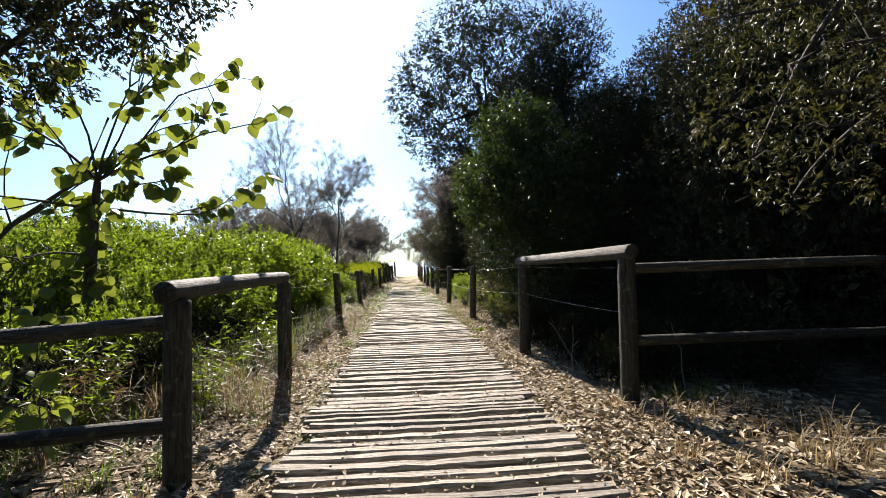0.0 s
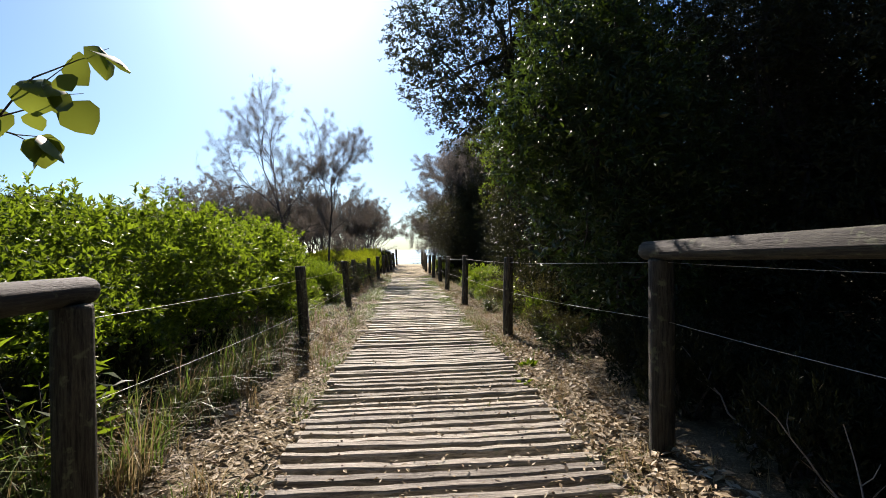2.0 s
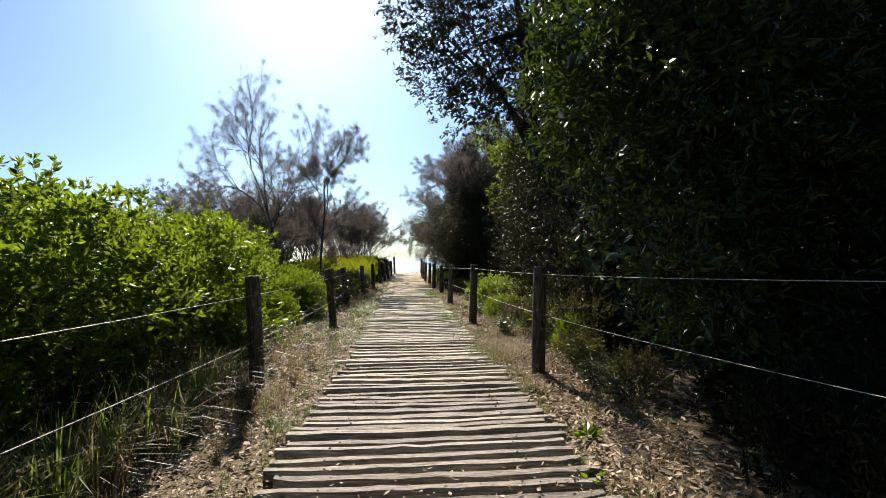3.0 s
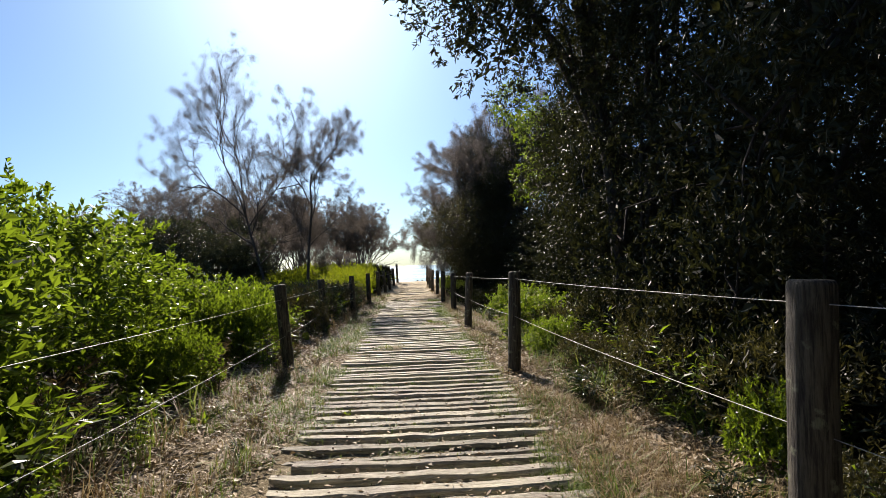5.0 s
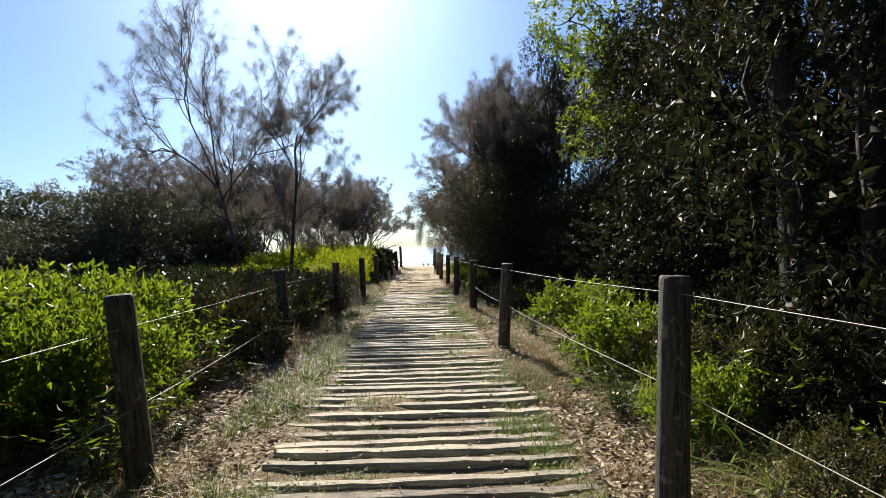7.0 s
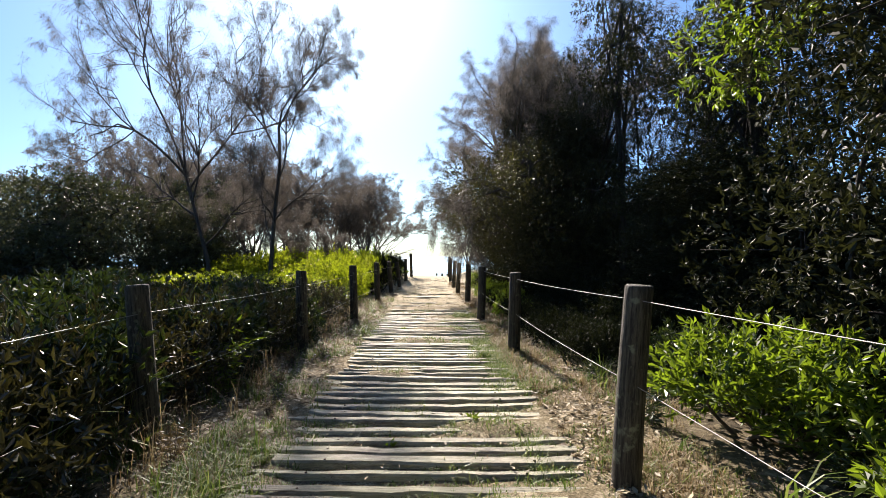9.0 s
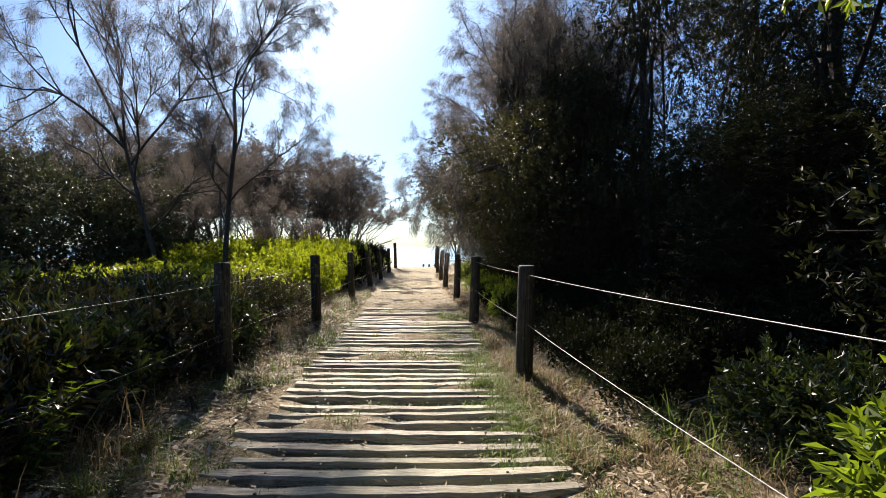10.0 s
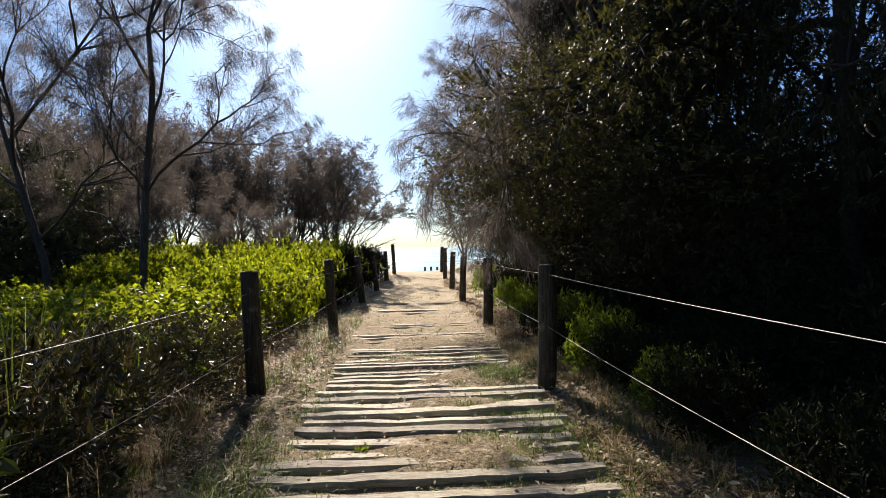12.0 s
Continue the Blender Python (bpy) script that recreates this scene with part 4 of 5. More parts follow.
# low leafy plants by the right fence
under = shrub(41, 0.8, 0.8, 0.85, 560, M_SHRUB, 0.09, 0.36, 9, 14, "lush green leafy shrub under the fence wires", 130, group="fence shrubs", sprigs=70, up=1.1, low=0.4, spread=1.0)
scatter(under, [(2.05, 17.4, 0, 0.85, 0.75), (2.15, 19.4, 60, 0.95, 0.8), (1.35, 26.9, 90, 0.5, 0.65), (1.3, 25.7, 200, 0.42, 0.6), (1.25, 28.4, 20, 0.42, 0.6), (1.4, 24.6, 310, 0.35, 0.45), (1.2, 30.2, 150, 0.45, 0.6), (1.1, 33.0, 200, 0.4, 0.65), (2.05, 11.9, 270, 0.35, 0.5), (1.75, 15.7, 220, 0.45, 0.5)])
# darkened undergrowth; several clumps only blacken ground that lies in shade
under_shade = shrub(42, 0.8, 0.8, 0.75, 560, M_UNDER_SHADE, 0.085, 0.3, 9, 14, "small-leaved undergrowth beside the path, darkened to stand in for shade", 130, group="shaded undergrowth", sprigs=60, up=1.0)
scatter(under_shade, [(2.75, 15.4, 0, 0.9, 0.9), (2.3, 13.4, 80, 0.7, 0.7), (2.9, 14.0, 160, 1.0, 1.0), (2.8, 12.4, 20, 1.0, 1.0), (2.5, 8.6, 230, 0.8, 0.7), (2.6, 22.6, 300, 1.0, 0.9), (2.5, 24.8, 50, 0.9, 0.8), (3.0, 17.0, 110, 1.0, 1.1), (3.4, 7.0, 200, 1.0, 0.8), (2.4, 22.0, 10, 0.7, 0.8), (2.3, 23.6, 70, 0.6, 0.7), (2.2, 25.4, 140, 0.6, 0.7), (1.9, 28.4, 210, 0.6, 0.8), (2.7, 27.0, 280, 1.1, 1.1), (3.0, 24.0, 320, 1.2, 1.2), (1.6, 31.6, 40, 0.7, 0.9), (3.6, 21.4, 100, 1.2, 1.2), (-2.35, 33.4, 30, 0.7, 1.35), (-2.3, 35.3, 120, 0.75, 1.4), (-2.25, 37.2, 210, 0.7, 1.3), (-2.3, 31.6, 300, 0.6, 1.1), (-2.4, 39.2, 80, 0.7, 1.1), (2.15, 5.0, 10, 0.45, 0.6), (2.1, 6.2, 100, 0.5, 0.75), (2.6, 5.2, 190, 0.6, 0.7), (2.0, 7.2, 280, 0.5, 0.8), (2.2, 8.0, 30, 0.6, 0.8), (3.0, 5.9, 40, 0.8, 0.7), (3.6, 5.0, 130, 0.8, 0.7), (2.7, 6.9, 220, 0.7, 0.7), (2.5, 5.9, 310, 0.45, 0.5), (-2.75, 5.4, 15, 0.6, 0.75), (-2.7, 6.5, 95, 0.6, 0.85), (-2.45, 7.6, 185, 0.5, 0.8), (-3.1, 4.5, 260, 0.6, 0.6), (-2.3, 9.0, 320, 0.4, 0.6), (1.62, 21.5, 60, 0.5, 0.6), (1.52, 22.4, 30, 0.5, 0.6), (1.48, 23.3, 110, 0.5, 0.55), (1.4, 24.2, 310, 0.5, 0.6), (1.36, 25.2, 190, 0.5, 0.6), (1.28, 26.2, 250, 0.45, 0.55), (1.2, 27.4, 20, 0.42, 0.55)])



straggly = shrub(43, 0.75, 0.75, 0.75, 520, M_OLIVE, 0.075, 0.24, 9, 16, "straggly olive shrub with half-dry leaves beside the boards", 60, group="straggly shrubs", sprigs=80, up=0.9, low=0.2, spread=1.1)
scatter(straggly, [(1.95, 13.2, 0, 0.7, 0.75), (2.35, 12.1, 80, 0.8, 0.9), (1.85, 14.6, 150, 0.5, 0.55), (2.6, 15.9, 220, 0.8, 0.9), (2.1, 16.7, 300, 0.6, 0.7), (1.8, 11.0, 30, 0.45, 0.5), (2.55, 13.9, 260, 0.9, 1.1), (2.0, 9.9, 190, 0.4, 0.5)])


# ---- broad-leaved tree at the entrance ----
def round_leaves(rng, P, D, size):
    """Heart-shaped limp leaves: five quads each, folded at the midrib."""
    n = len(P)
    S = unit(np.cross(D, rng.normal(size=(n, 3)) * 0.5 + np.array([0, 0, 1.0])))
    N = np.cross(S, D)
    s = size.reshape(-1, 1)
    rows = []
    for f, w, z in ((0.0, 0.12, 0.0), (0.12, 0.45, 0.05), (0.42, 0.54, 0.09), (0.75, 0.34, 0.05), (1.0, 0.03, -0.06)):
        c = P + D * s * f + N * s * z
        rows += [c - S * s * w - N * s * w * 0.35, c, c + S * s * w - N * s * w * 0.35]
    V = np.stack(rows, 1).reshape(-1, 3)
    i = np.arange(n).reshape(-1, 1) * 15
    F = [i + np.array([[3 * r + k, 3 * r + k + 1, 3 * r + k + 4, 3 * r + k + 3]]) for r in range(4) for k in (0, 1)]
    return V, np.concatenate(F, 1).reshape(-1, 4)


def broad_tree(x, y):
    rng = np.random.default_rng(51)
    ob = tagged(new("broad_leaved_tree"), "young open tree with large round backlit leaves", "tree")
    arrays, tips = [], []
    T = [(-0.05, 0, -0.2), (-0.03, 0, 0.8), (0.0, 0, 1.5), (0.06, -0.02, 2.1), (0.12, -0.05, 2.45)]
    arrays.append(tube(T, [0.085, 0.078, 0.07, 0.058, 0.042], 9))
    for wx, wy, wz, L, at in ((0.95, -0.1, 0.38, 1.5, 4), (0.85, 0.05, 0.75, 1.5, 4), (0.98, 0.1, 0.0, 1.25, 3), (0.25, -0.1, 1.0, 1.3, 4), (0.5, 0.1, 0.9, 1.2, 4), (-0.7, -0.1, 0.6, 1.2, 4), (-0.2, 0.2, 1.0, 1.2, 4), (-0.9, -0.2, 0.1, 1.1, 3), (0.7, -0.3, 0.2, 0.9, 3), (-0.8, 0.1, -0.2, 1.0, 2)):
        grow(rng, T[at], (wx, wy, wz), L, 0.019, 2, 4, arrays, tips, 0.11, 0.03, (2, 3), 0.55, 0.6, 1)
    # a second stem leaning in from one side
    low = [(-2.3, -0.2, -0.1), (-1.6, -0.15, 1.2), (-0.9, -0.1, 1.9), (-0.1, 0.0, 2.5), (0.2, 0.05, 3.3)]
    arrays.append(tube(low, [0.05, 0.042, 0.034, 0.026, 0.014], 8))
    for k, (wx, wz) in ((2, (-0.2, 1.0)), (2, (0.6, 0.3)), (3, (-0.5, 0.9)), (3, (0.7, 0.6)), (1, (-0.7, 0.8))):
        grow(rng, low[k], (wx, 0.05, wz), 1.0, 0.015, 2, 4, arrays, tips, 0.11, 0.03, (2, 3), 0.55, 0.6, 1)
    part("trunk", quads("trunk", *join(arrays), M_BARK, True), ob, "thin grey trunk and long bare branches")
    C = np.array([t[0] for t in tips])
    W = np.array([t[1] for t in tips])
    n = 380
    pick = rng.integers(0, len(C), n)
    P = C[pick] + rng.normal(0, 0.03, (n, 3))
    D = unit(W[pick] * 0.3 + rng.normal(0, 0.35, (n, 3)) + np.array([0, 0, -0.8]))
    # creeper leaves round the trunk
    k = 90
    z = rng.uniform(0.5, 2.3, k)
    P = np.concatenate([P, np.stack([rng.normal(0, 0.07, k), rng.normal(0, 0.07, k), z], 1)])
    D = np.concatenate([D, unit(rng.normal(0, 0.5, (k, 3)) + np.array([0, 0, -0.7]))])
    n += k
    part("crown", quads("crown", *round_leaves(rng, P, D, rng.uniform(0.11, 0.235, n)), M_BROAD, True), ob, "large drooping yellow-green leaves")
    ob.matrix_basis = place(ob, x, y)


def sapling(seed, x, y, h, n):
    """A thin upright stem with a few big limp leaves."""
    rng = np.random.default_rng(seed)
    ob = tagged(new("sapling"), "thin sapling with limp yellow-green heart-shaped leaves", "sapling", "saplings")
    P = np.stack([rng.normal(0, 0.02, 7).cumsum(), rng.normal(0, 0.02, 7).cumsum(), np.linspace(-0.05, h, 7)], 1)
    arrays, at, way = [tube(P, np.linspace(0.009, 0.003, 7), 5)], [], []
    for k in range(n):
        i = rng.integers(2, 7)
        a = rng.uniform(0, 6.28)
        e = P[i] + np.array([math.cos(a) * 0.14, math.sin(a) * 0.14, 0.05])
        arrays.append(tube([P[i], 0.5 * (P[i] + e) + np.array([0, 0, 0.02]), e], [0.003, 0.002, 0.002], 4))
        at.append(e)
        way.append((math.cos(a) * 0.5, math.sin(a) * 0.5, -0.9))
    part("stem", quads("stem", *join(arrays), M_BARK, True), ob, "thin grey-brown stem")
    part("crown", quads("crown", *round_leaves(rng, np.array(at), unit(np.array(way)), rng.uniform(0.09, 0.15, n)), M_BROAD, True), ob)
    ob.matrix_basis = place(ob, x, y)


broad_tree(-4.15, 6.5)
for i, (x, y, h, n) in enumerate(((-2.75, 3.6, 1.15, 9), (-2.5, 3.4, 0.55, 8), (-3.2, 4.2, 1.5, 12), (-3.6, 4.9, 1.7, 14), (-4.4, 5.2, 1.8, 16), (-2.3, 12.0, 0.5, 5), (-2.2, 17.6, 0.45, 5), (-2.5, 21.3, 0.4, 6))):
    sapling(90 + i, x, y, h, n)

canopy_blobs = [(0.3, 0, 3.9, 1.0, 0.9, 0.6), (-0.8, 0.3, 3.6, 1.0, 0.9, 0.7), (-1.7, 0.2, 3.5, 0.9, 0.8, 0.6), (0.8, 0.4, 4.5, 0.8, 0.8, 0.5), (-1.6, 0.6, 4.4, 1.2, 1.0, 0.7)]
canopy = leafy_tree(52, canopy_blobs, 2100, M_DARK, 0.085, 0.35, [(-2.4, 0.4, -0.7), (-2.2, 0.3, 1.5), (-1.4, 0.2, 3.0), (-0.6, 0.2, 3.8)], 8, 300, "dark small-leaved tree overhanging the path entrance", name="overhanging_tree")
canopy.matrix_basis = place(canopy, -3.45, 4.9, z=0.3)


# ---- grass, litter, sticks ----
def spread(rng, n, x0, x1, y0, y1):
    """Points beside the path: x counted outwards from the path's middle line."""
    y = rng.uniform(y0, y1, n)
    x = mid_x(y) + rng.uniform(x0, x1, n)
    return x, y


def tufts(name, seed, zones, mat, label):
    """Tufts of blades; zones: x0, x1, y0, y1, tufts, blades, height, lean, width."""
    rng = np.random.default_rng(seed)
    arrays = []
    for x0, x1, y0, y1, n, per, h, lean, w in zones:
        x, y = spread(rng, 3 * n, x0, x1, y0, y1)
        clump = lumps(0.9 * x + 3, 0.8 * y) + lumps(2.3 * x, 2.1 * y + 1)
        best = np.argsort(clump + rng.normal(0, 0.45, 3 * n))[2 * n:]
        x, y = x[best], y[best]
        s = rng.uniform(0.45, 1.2, n) * (0.8 + 0.35 * smooth(-0.2, 0.8, clump[best]))
        x, y, s = (np.repeat(a, per) for a in (x, y, s))
        x, y = x + rng.normal(0, 0.035, n * per), y + rng.normal(0, 0.035, n * per)
        P = np.stack([x, y, ground_z(x, y) - 0.01], 1)
        arrays.append(blade_arrays(rng, P, h * s * rng.uniform(0.5, 1.15, n * per), lean * rng.uniform(0.2, 1.6, n * per), w * rng.uniform(0.7, 1.3, n * per)))
    return tagged(new(name, quads(name, *join(arrays), mat)), label, "grass", kind="stuff")


tufts("green_grass", 61, [
    (-1.9, -1.05, 4, 14, 190, 9, 0.20, 0.7, 0.006), (-3.0, -1.7, 5, 13, 150, 11, 0.45, 0.6, 0.008), (-2.0, -0.98, 14, 30, 300, 14, 0.2, 0.8, 0.006), (-2.9, -1.8, 14, 27, 170, 11, 0.34, 0.7, 0.008),
    (0.62, 1.15, 9, 26, 1900, 14, 0.10, 0.8, 0.005), (0.5, 0.95, 14.5, 26, 900, 14, 0.09, 0.8, 0.005), (0.6, 1.2, 3, 9, 220, 10, 0.07, 0.9, 0.005), (-1.2, -0.85, 3, 26, 700, 11, 0.10, 0.9, 0.005), (-1.5, -1.0, 16, 22, 260, 14, 0.2, 0.8, 0.006), (1.0, 1.9, 9, 27, 280, 10, 0.17, 0.8, 0.006), (1.5, 3.2, 14, 26, 130, 11, 0.34, 0.8, 0.010), (1.5, 2.6, 13, 18, 60, 8, 0.34, 1.1, 0.02), (-3.2, -1.9, 6, 14, 200, 8, 0.4, 0.9, 0.016), (-3.4, -1.9, 16, 25, 260, 8, 0.4, 0.9, 0.018), (-0.9, 0.9, 2, 14, 320, 8, 0.05, 0.9, 0.005), (-0.9, 0.8, 14, 27, 1100, 9, 0.05, 0.9, 0.005),
    (0.35, 1.0, 11, 26, 620, 11, 0.07, 0.9, 0.005), (-1.05, -0.7, 12, 27, 190, 9, 0.08, 0.9, 0.005), (2.0, 2.8, 4.2, 5.2, 45, 16, 0.16, 0.8, 0.006), (-4.4, -1.7, 2.4, 6, 170, 11, 0.28, 0.8, 0.009), (-2.5, -1.75, 5.2, 9, 90, 12, 0.55, 0.6, 0.009), (-3.6, -1.9, 17, 28, 260, 8, 0.85, 0.5, 0.008), (-3.2, -1.75, 5, 13, 260, 12, 0.6, 0.8, 0.009), (-0.9, 0.95, 11, 27, 1700, 11, 0.07, 0.9, 0.005), (-1.2, 1.2, 26, 34, 260, 10, 0.07, 0.9, 0.005), (0.4, 1.0, 5.2, 9.5, 260, 14, 0.09, 0.9, 0.005), (0.75, 1.05, 2.5, 5.2, 60, 14, 0.08, 0.9, 0.005), (0.95, 2.0, 13, 27, 1100, 13, 0.13, 0.9, 0.006), (-1.9, -0.95, 13, 27, 380, 12, 0.14, 0.9, 0.006), (1.6, 3.2, 12.5, 19, 170, 9, 0.42, 1.0, 0.015)],
    M_GRASS, "tufts of green grass along the path edges")
tufts("dry_grass", 62, [
    (-2.6, -1.2, 4, 12, 200, 10, 0.34, 0.7, 0.006), (-2.1, -1.05, 12, 30, 700, 13, 0.2, 1.0, 0.005), (-2.1, -1.1, 28, 38, 300, 10, 0.14, 1.0, 0.005), (1.0, 2.0, 4, 12, 240, 10, 0.16, 0.9, 0.005),
    (0.9, 1.55, 10, 30, 1700, 12, 0.15, 1.0, 0.005), (1.4, 2.0, 10, 20, 300, 12, 0.17, 1.0, 0.005), (0.8, 1.5, 28, 38, 500, 10, 0.14, 1.0, 0.005), (-2.6, -1.5, 17, 27, 260, 10, 0.45, 0.7, 0.006), (-1.9, -1.05, 9, 20, 300, 10, 0.12, 1.0, 0.005), (1.5, 2.9, 2.6, 5, 60, 12, 0.25, 0.7, 0.006), (-3.4, -2, 2, 6, 80, 10, 0.3, 0.8, 0.006), (-2.5, -1.7, 5.0, 8.6, 90, 11, 0.55, 0.6, 0.006), (-3.6, -1.9, 17, 28, 200, 8, 0.8, 0.5, 0.006), (-3.2, -1.75, 4, 13, 420, 12, 0.5, 0.8, 0.007), (-3.0, -1.7, 20, 27, 130, 12, 0.4, 1.1, 0.006), (0.95, 2.1, 13, 27, 1100, 13, 0.17, 0.9, 0.006)],
    M_DRY, "dry straw-coloured grass beside the boards")


def litter(seed, zones, label):
    rng = np.random.default_rng(seed)
    arrays = []
    for x0, x1, y0, y1, n, size, *lift in zones:
        x, y = spread(rng, n, x0, x1, y0, y1)
        raised = lift[0] if lift else 0.0
        a = rng.uniform(0, 2 * np.pi, n)
        D = unit(np.stack([np.cos(a), np.sin(a), rng.normal(0.05, 0.22, n)], 1))
        P = np.stack([x, y, ground_z(x, y) + raised + rng.uniform(0.002, 0.02 if lift else 0.04, n)], 1)
        S = np.stack([-np.sin(a), np.cos(a), rng.normal(0, 0.35, n)], 1)
        L = (size * rng.uniform(0.5, 1.3, n)).reshape(-1, 1)
        W = L * rng.uniform(0.22, 0.5, (n, 1))
        mid = P + D * L * 0.5
        mid[:, 2:] += L * rng.uniform(0.0, 0.16, (n, 1))
        V = np.stack([P, mid + S * W * 0.5, P + D * L, mid - S * W * 0.5], 1).reshape(-1, 3)
        arrays.append((V, np.arange(4 * n).reshape(n, 4)))
    return tagged(new("leaf_litter", quads("leaf_litter", *join(arrays), M_LITTER)), label, "leaf litter", kind="stuff")


litter(63, [(-3.6, -0.95, 1.2, 8, 13000, 0.07), (0.95, 2.0, 1.2, 4.6, 6500, 0.075), (0.95, 1.6, 4.6, 8, 3300, 0.07), (2.0, 3.4, 2.2, 4.4, 1300, 0.075), (-1.0, 1.0, 1.2, 12, 8000, 0.045), (-1.0, 1.0, 1.2, 8.5, 2600, 0.04, 0.068), (-1.0, 1.0, 8.5, 14, 1500, 0.04, 0.03), (-2.2, -0.95, 8, 16, 6500, 0.055), (0.95, 1.9, 8, 17, 8500, 0.06), (-1.0, 1.0, 12, 28, 5200, 0.035), (-2.3, -1.0, 16, 32, 9000, 0.06), (0.9, 1.6, 17, 32, 7000, 0.055), (-1.3, 1.3, 25, 40, 9000, 0.035), (2.0, 3.2, 8, 20, 1500, 0.07), (1.15, 2.6, 10.5, 17, 9000, 0.055), (-2.3, -1.5, 9, 18, 4500, 0.075)],
       "dry brown and pale fallen leaves and bark chips")


def stick(seed, x, y, turn, length, r, tilt=2.0):
    rng = np.random.default_rng(seed)
    P = np.stack([np.linspace(0, length, 8), rng.normal(0, 0.02, 8).cumsum() * length, 0.01 + rng.normal(0, 0.006, 8)], 1)
    arrays = [tube(P, np.linspace(r, r * 0.4, 8), 6)]
    for _ in range(3):
        i = rng.integers(2, 7)
        e = P[i] + np.array([0.15 * length, rng.choice([-1, 1]) * 0.14 * length, 0.03])
        arrays.append(tube([P[i], 0.5 * (P[i] + e) + rng.normal(0, 0.01, 3), e], [r * 0.5, r * 0.4, r * 0.2], 5))
    ob = tagged(new("dead_stick", quads("dead_stick", *join(arrays), M_STICK, True)), "dead grey branched stick on the litter", "stick", "fallen sticks")
    ob.matrix_basis = Matrix.Translation((x, y, float(ground_z(x, y)) + r * 0.6)) @ Matrix.Rotation(radians(turn), 4, "Z") @ Matrix.Rotation(radians(-tilt), 4, "Y")


for i, (x, y, turn, L, r, tilt) in enumerate(((-2.3, 3.1, 20, 0.9, 0.012, 2), (-2.0, 3.6, 150, 0.7, 0.01, 4), (-1.9, 4.3, 60, 0.8, 0.008, 25), (2.5, 3.3, -20, 0.8, 0.011, 3), (1.75, 5.4, 70, 0.6, 0.006, 55), (1.9, 5.6, 120, 0.7, 0.006, 50), (1.35, 20.9, 10, 0.7, 0.006, 20), (2.1, 6.6, 100, 0.9, 0.008, 40), (-2.4, 26.4, 160, 0.8, 0.008, 30), (1.6, 13.0, 30, 0.8, 0.008, 15), (2.6, 4.6, 80, 0.7, 0.007, 60))):
    stick(70 + i, x, y, turn, L, r, tilt)


def weed(seed, x, y, s, n=16):
    """A small broad-leaved weed growing between the boards."""
    rng = np.random.default_rng(seed)
    a = rng.uniform(0, 6.28, n)
    up = rng.uniform(0.2, 1.3, n)
    D = unit(np.stack([np.cos(a), np.sin(a), up], 1))
    P = np.stack([0.25 * s * np.cos(a) * rng.uniform(0, 1, n), 0.25 * s * np.sin(a) * rng.uniform(0, 1, n), rng.uniform(0, 0.3, n) * s], 1)
    ob = tagged(new("weed"), "small green weed sprouting between grey boards", "weed", "weeds")
    L = s * rng.uniform(0.45, 0.95, n)
    for k in range(n):
        part("leaf", quads("leaf", *leaf_arrays(rng, P[k:k + 1], D[k:k + 1], L[k:k + 1], np.full(1, 0.3 * s)), M_SHRUB), ob)
    ob.matrix_basis = Matrix.Translation((x, y, float(ground_z(x, y)) - 0.005))


def herb(seed, h, n, mat, label, group):
    """A clump of arching leafy stems with long narrow leaves."""
    rng = np.random.default_rng(seed)
    ob = tagged(new("leafy_weed"), label, "weed", group)
    wood, P, D = [], [], []
    for k in range(n):
        a, b = rng.uniform(0, 6.28), rng.uniform(0.15, 0.6)
        out = np.array([math.cos(a), math.sin(a), 0])
        root = out * rng.uniform(0, 0.12) + np.array([0, 0, -0.03])
        top = h * rng.uniform(0.55, 1.1)
        line = [root + out * top * b * f * f + np.array([0, 0, top * (f - 0.25 * b * f ** 3)]) for f in np.linspace(0, 1, 7)]
        wood.append(tube(line, np.linspace(0.005, 0.002, 7), 4))
        for f in np.linspace(0.12, 1.0, int(13 + 14 * h)):
            i = min(5, int(f * 6))
            c = line[i] + (line[i + 1] - line[i]) * (f * 6 - i)
            t = rng.uniform(0, 6.28)
            P.append(c)
            D.append((math.cos(t) * 0.9 + out[0] * 0.3, math.sin(t) * 0.9 + out[1] * 0.3, rng.uniform(-0.5, 0.7)))
    P, D = np.array(P), unit(np.array(D))
    L = rng.uniform(0.07, 0.16, len(P))
    tagged(part("stem", quads("stem", *join(wood), M_BARK, True), ob, "thin dry stems"), kind="stuff")
    part("foliage", quads("foliage", *leaf_arrays(rng, P, D, L, L * 0.15), mat), ob)
    return ob


herb_a = herb(801, 0.85, 13, M_SHRUB, "tall leafy green weed with narrow leaves by the fence", "fence weeds")
herb_b = herb(802, 0.7, 13, M_DEAD, "half-dry brown weed with drooping narrow leaves", "dry weeds")
herb_c = herb(803, 0.5, 12, M_SHADY, "green weed with glossy narrow leaves, colour lowered for shade", "shaded weeds")
spots_a, spots_b, spots_c = [], [], []
rs = random.Random(77)
for k in range(34):
    y = 3.4 + 0.29 * k
    (spots_a if k % 3 else spots_b).append((mid_x(y) - rs.uniform(2.0, 3.3), y, rs.uniform(0, 360), rs.uniform(0.7, 1.15), None))
for k in range(40):
    y = 14.0 + 0.33 * k
    (spots_b, spots_c, spots_b, spots_a)[k % 4 if k > 10 else 3 - k % 2].append((mid_x(y) - rs.uniform(1.75, 3.2), y, rs.uniform(0, 360), rs.uniform(0.6, 1.05), None))
for k in range(60):
    y = 9.0 + 0.31 * k
    (spots_c if k % 3 or k > 34 else spots_a).append((mid_x(y) + rs.uniform(1.5, 2.8), y, rs.uniform(0, 360), rs.uniform(0.4, 0.8), None))
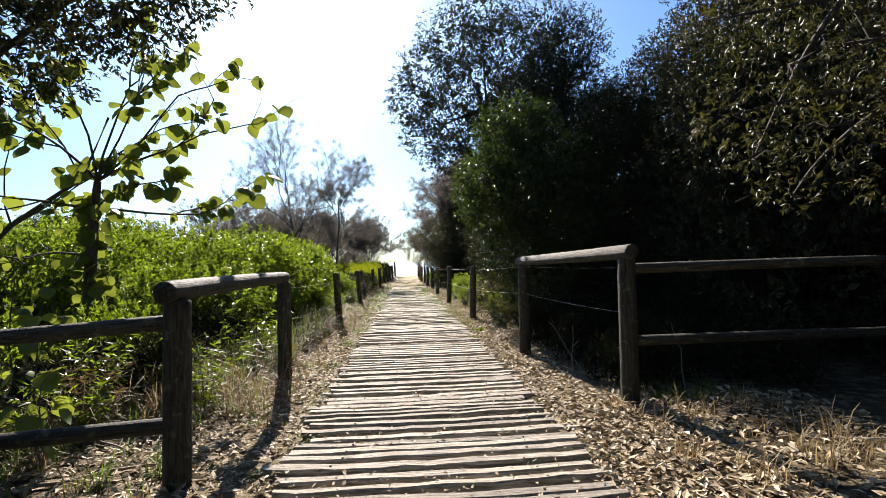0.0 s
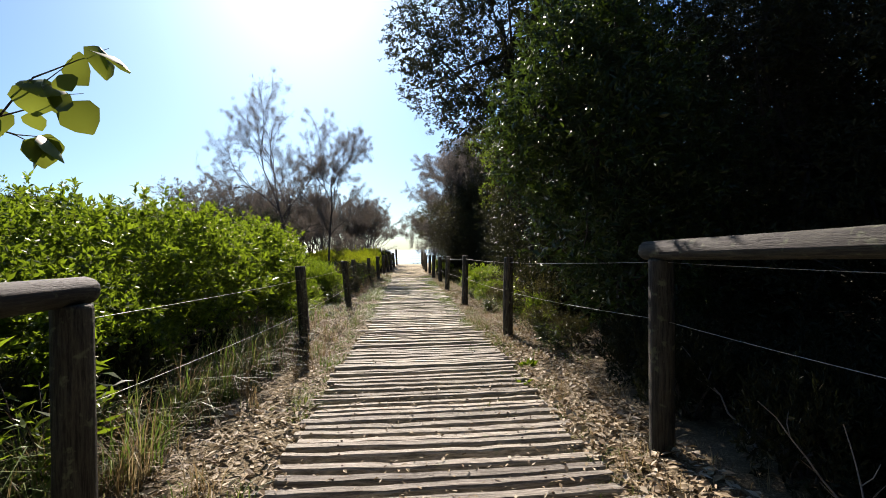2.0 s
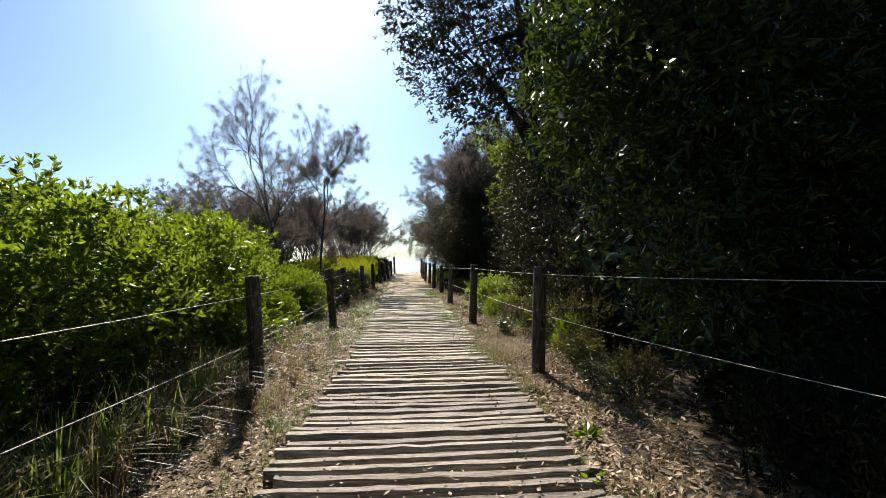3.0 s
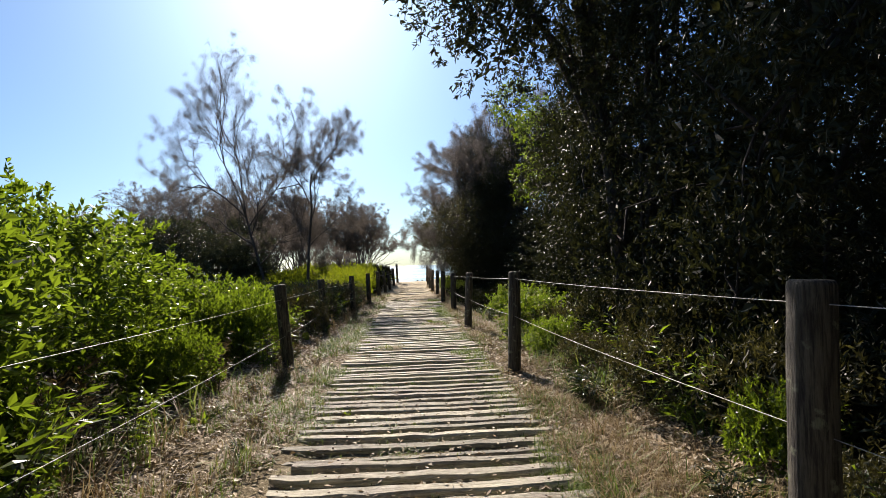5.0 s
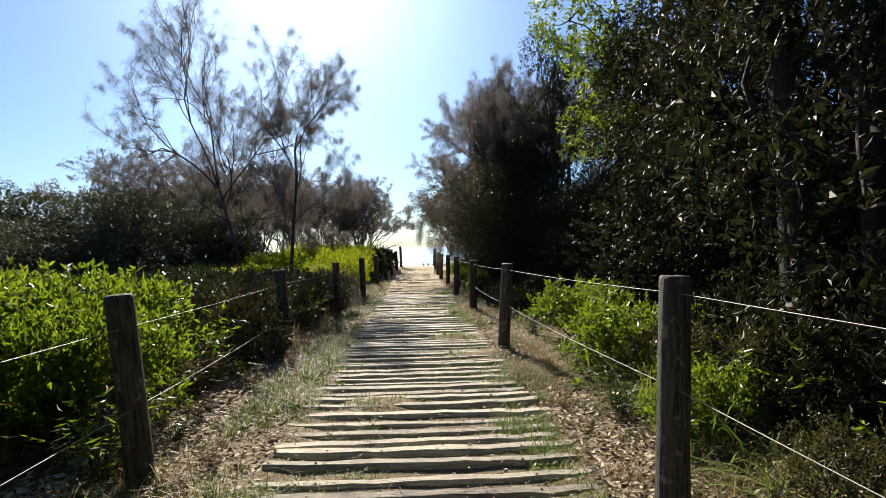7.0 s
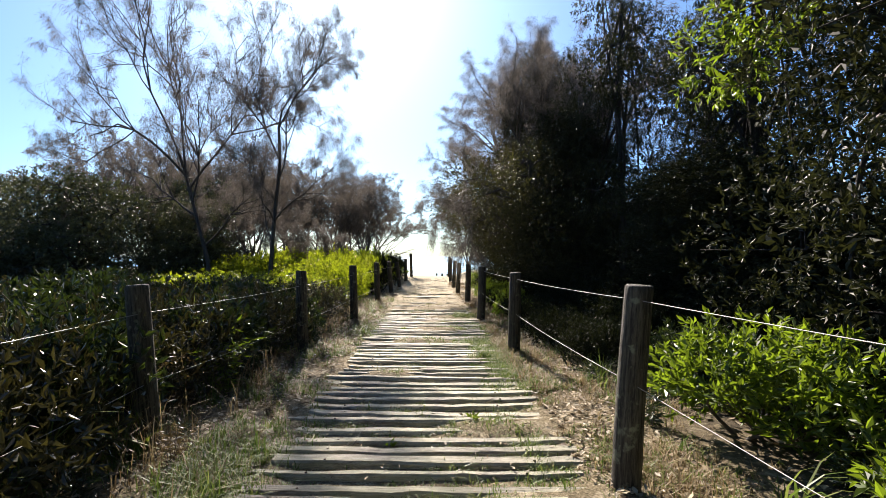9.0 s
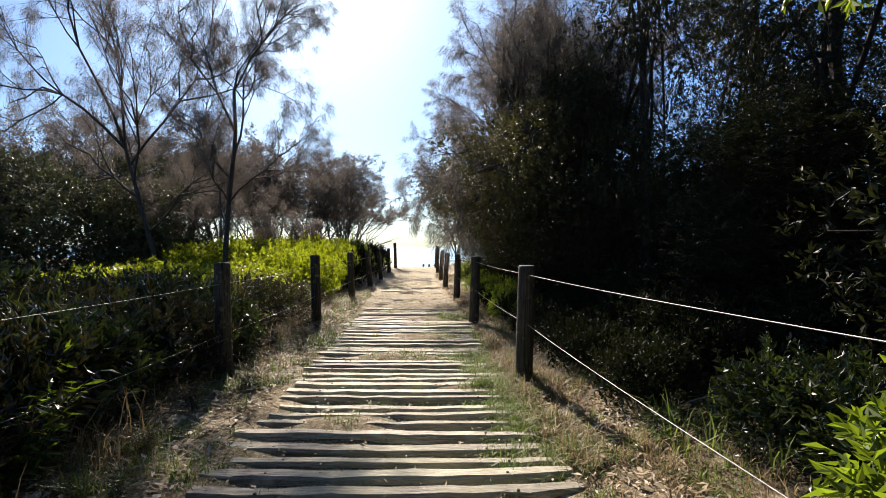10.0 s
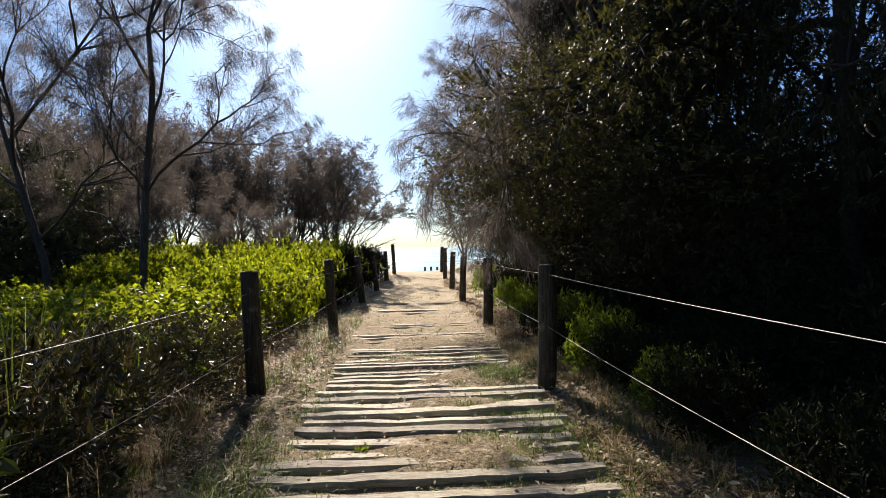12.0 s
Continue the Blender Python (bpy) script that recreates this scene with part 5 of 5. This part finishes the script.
for k in range(20):
    y = 12.4 + 0.3 * k
    (spots_a if k % 2 else spots_c).append((mid_x(y) + rs.uniform(2.0, 3.2), y, rs.uniform(0, 360), rs.uniform(0.6, 0.95), None))
for k in range(46):
    y = 7.5 + 0.42 * k
    (spots_c, spots_b)[k % 2].append((mid_x(y) - rs.uniform(1.2, 1.75), y, rs.uniform(0, 360), rs.uniform(0.25, 0.45), None))
for proto, at in ((herb_a, spots_a), (herb_b, spots_b), (herb_c, spots_c)):
    scatter(proto, at)

for i, (x, y, s) in enumerate(((0.42, 8.1, 0.13), (-0.33, 8.15, 0.10), (0.25, 4.15, 0.09), (-0.72, 4.0, 0.08), (-0.62, 4.6, 0.07), (-0.45, 19.2, 0.09), (0.12, 19.6, 0.11), (-0.5, 6.5, 0.08), (0.55, 10.8, 0.09), (-0.7, 13.4, 0.1), (0.3, 12.9, 0.08), (-0.75, 24.2, 0.1), (-0.95, 17.2, 0.1), (0.95, 8.3, 0.18), (1.15, 8.9, 0.15), (-1.9, 13.3, 0.16), (-2.0, 19.0, 0.2), (1.3, 16.9, 0.16))):
    weed(700 + i, x, y, 0.72 * s if abs(x - mid_x(y)) < 0.95 else s)
for i, (x, y, turn, L, r, tilt) in enumerate(((-0.75, 19.05, 70, 0.35, 0.005, 3), (0.15, 19.9, 50, 0.25, 0.004, 6), (-0.3, 26.0, 110, 0.3, 0.004, 4))):
    stick(90 + i, x, y, turn, L, r, tilt)


def pale_scrap(x, y):
    """A few curled, bleached leaves lying together."""
    rng = np.random.default_rng(95)
    D = unit(np.array([(0.8, 0.2, 0.5), (-0.6, 0.5, 0.6), (0.1, -0.8, 0.5)]))
    P = D * 0.01
    ob = tagged(new("bleached_leaf"), "curled bleached white leaf caught in dry grass", "leaf")
    for k in range(3):
        part("lobe", quads("lobe", *round_leaves(rng, P[k:k + 1], D[k:k + 1], np.array([0.055])), M_PALE, True), ob)
    ob.matrix_basis = Matrix.Translation((x, y, float(ground_z(x, y)) + 0.0))


pale_scrap(-1.62, 21.9)


# ---- boardwalk ----
def plank_mesh(seed):
    """A split, worn board two metres long and one decimetre wide, lying along x."""
    rng = np.random.default_rng(seed)
    n = 15
    xs = np.linspace(-1.0, 1.0, n)
    w = 1 + rng.normal(0, 0.05, n)
    w[[0, -1]] *= rng.uniform(0.75, 1.0, 2)
    wob = rng.uniform(0.05, 0.5) * xs ** 2 + np.cumsum(rng.normal(0, 0.022, n))
    rise = rng.normal(0, 0.035, n)
    front, back = rng.normal(0, 0.045, n), rng.normal(0, 0.03, n)
    V = []
    for i, x in enumerate(xs):
        x = x + (rng.normal(0, 0.012) if i in (0, n - 1) else 0)
        for py, pz, e in ((-0.5, 0.0, front[i]), (-0.5, 0.8, front[i]), (-0.4, 1.0, front[i]), (0.4, 1.0, back[i]), (0.5, 0.82, back[i]), (0.5, 0.0, back[i])):
            k = 1.0 if pz < 0.5 else 1 + rise[i] + rng.normal(0, 0.02)
            V.append((x, 0.1 * (py * w[i] + wob[i] + e), 0.07 * pz * k))
    F = [(i * 6 + j, i * 6 + (j + 1) % 6, (i + 1) * 6 + (j + 1) % 6, (i + 1) * 6 + j) for i in range(n - 1) for j in range(6)]
    e = (n - 1) * 6
    F += [(0, 5, 4, 1), (1, 4, 3, 2), (e, e + 1, e + 4, e + 5), (e + 1, e + 2, e + 3, e + 4)]
    return quads("plank", V, [f[::-1] for f in F], M_PLANK)


def bolt_mesh():
    a = np.linspace(0, 2 * np.pi, 6, endpoint=False)
    ring = lambda r, z: np.stack([r * np.cos(a), r * np.sin(a), np.full(6, z)], 1)
    V = np.concatenate([ring(0.008, -0.004), ring(0.008, 0.003), ring(0.005, 0.005)])
    F = [(i * 6 + j, i * 6 + (j + 1) % 6, (i + 1) * 6 + (j + 1) % 6, (i + 1) * 6 + j) for i in range(2) for j in range(6)] + [(12, 13, 14, 15), (12, 15, 16, 17)]
    return quads("bolt", V, F, M_BOLT)


deck = tagged(new("boardwalk"), "weathered grey timber boards laid as a beach path", "boardwalk", kind="structure")
rng = random.Random(9)
PLANKS = [plank_mesh(500 + i) for i in range(24)]
BOLT = bolt_mesh()
y = DECK_START
while y < DECK_END + 5:
    late = y > DECK_END
    if not late or rng.random() < 0.3:
        width = rng.uniform(0.068, 0.1) if y < 11 else rng.uniform(0.062, 0.1)
        length = (2.06 - 0.010 * y) * rng.uniform(0.96, 1.03)
        top = ((0.01 if y < 11 else 0.014) if not late else -0.002) + rng.uniform(-0.014, 0.012)
        thick = 0.07
        pl = part("plank", PLANKS[rng.randrange(24)], deck)
        pl.matrix_basis = Matrix.Translation((mid_x(y) - 0.02 + 0.07 * math.exp(-((y - 12.5) / 3.0) ** 2) + rng.gauss(0, 0.035), y, top - thick)) @ Matrix.Rotation(radians(1.4 - 0.12 * min(y, 16) + rng.gauss(0, 0.6)), 4, "Z") @ Matrix.Rotation(radians(rng.uniform(-0.5, 0.5)), 4, "Y") @ Matrix.Rotation(radians(rng.uniform(-6, 6)), 4, "X") @ Matrix.Diagonal((length / 2, width / 0.1, 1, 1))
        for bx in (-0.62, 0.62):
            if not late:
                b = part("bolt", BOLT, pl)
                b.matrix_basis = Matrix.Translation((bx * 2 / length, rng.uniform(-0.015, 0.015), 0.07)) @ Matrix.Diagonal((2 / length, 0.1 / width, 1, 1))
    y += rng.uniform(0.122, 0.158) if y < 11 else rng.uniform(0.145, 0.195)
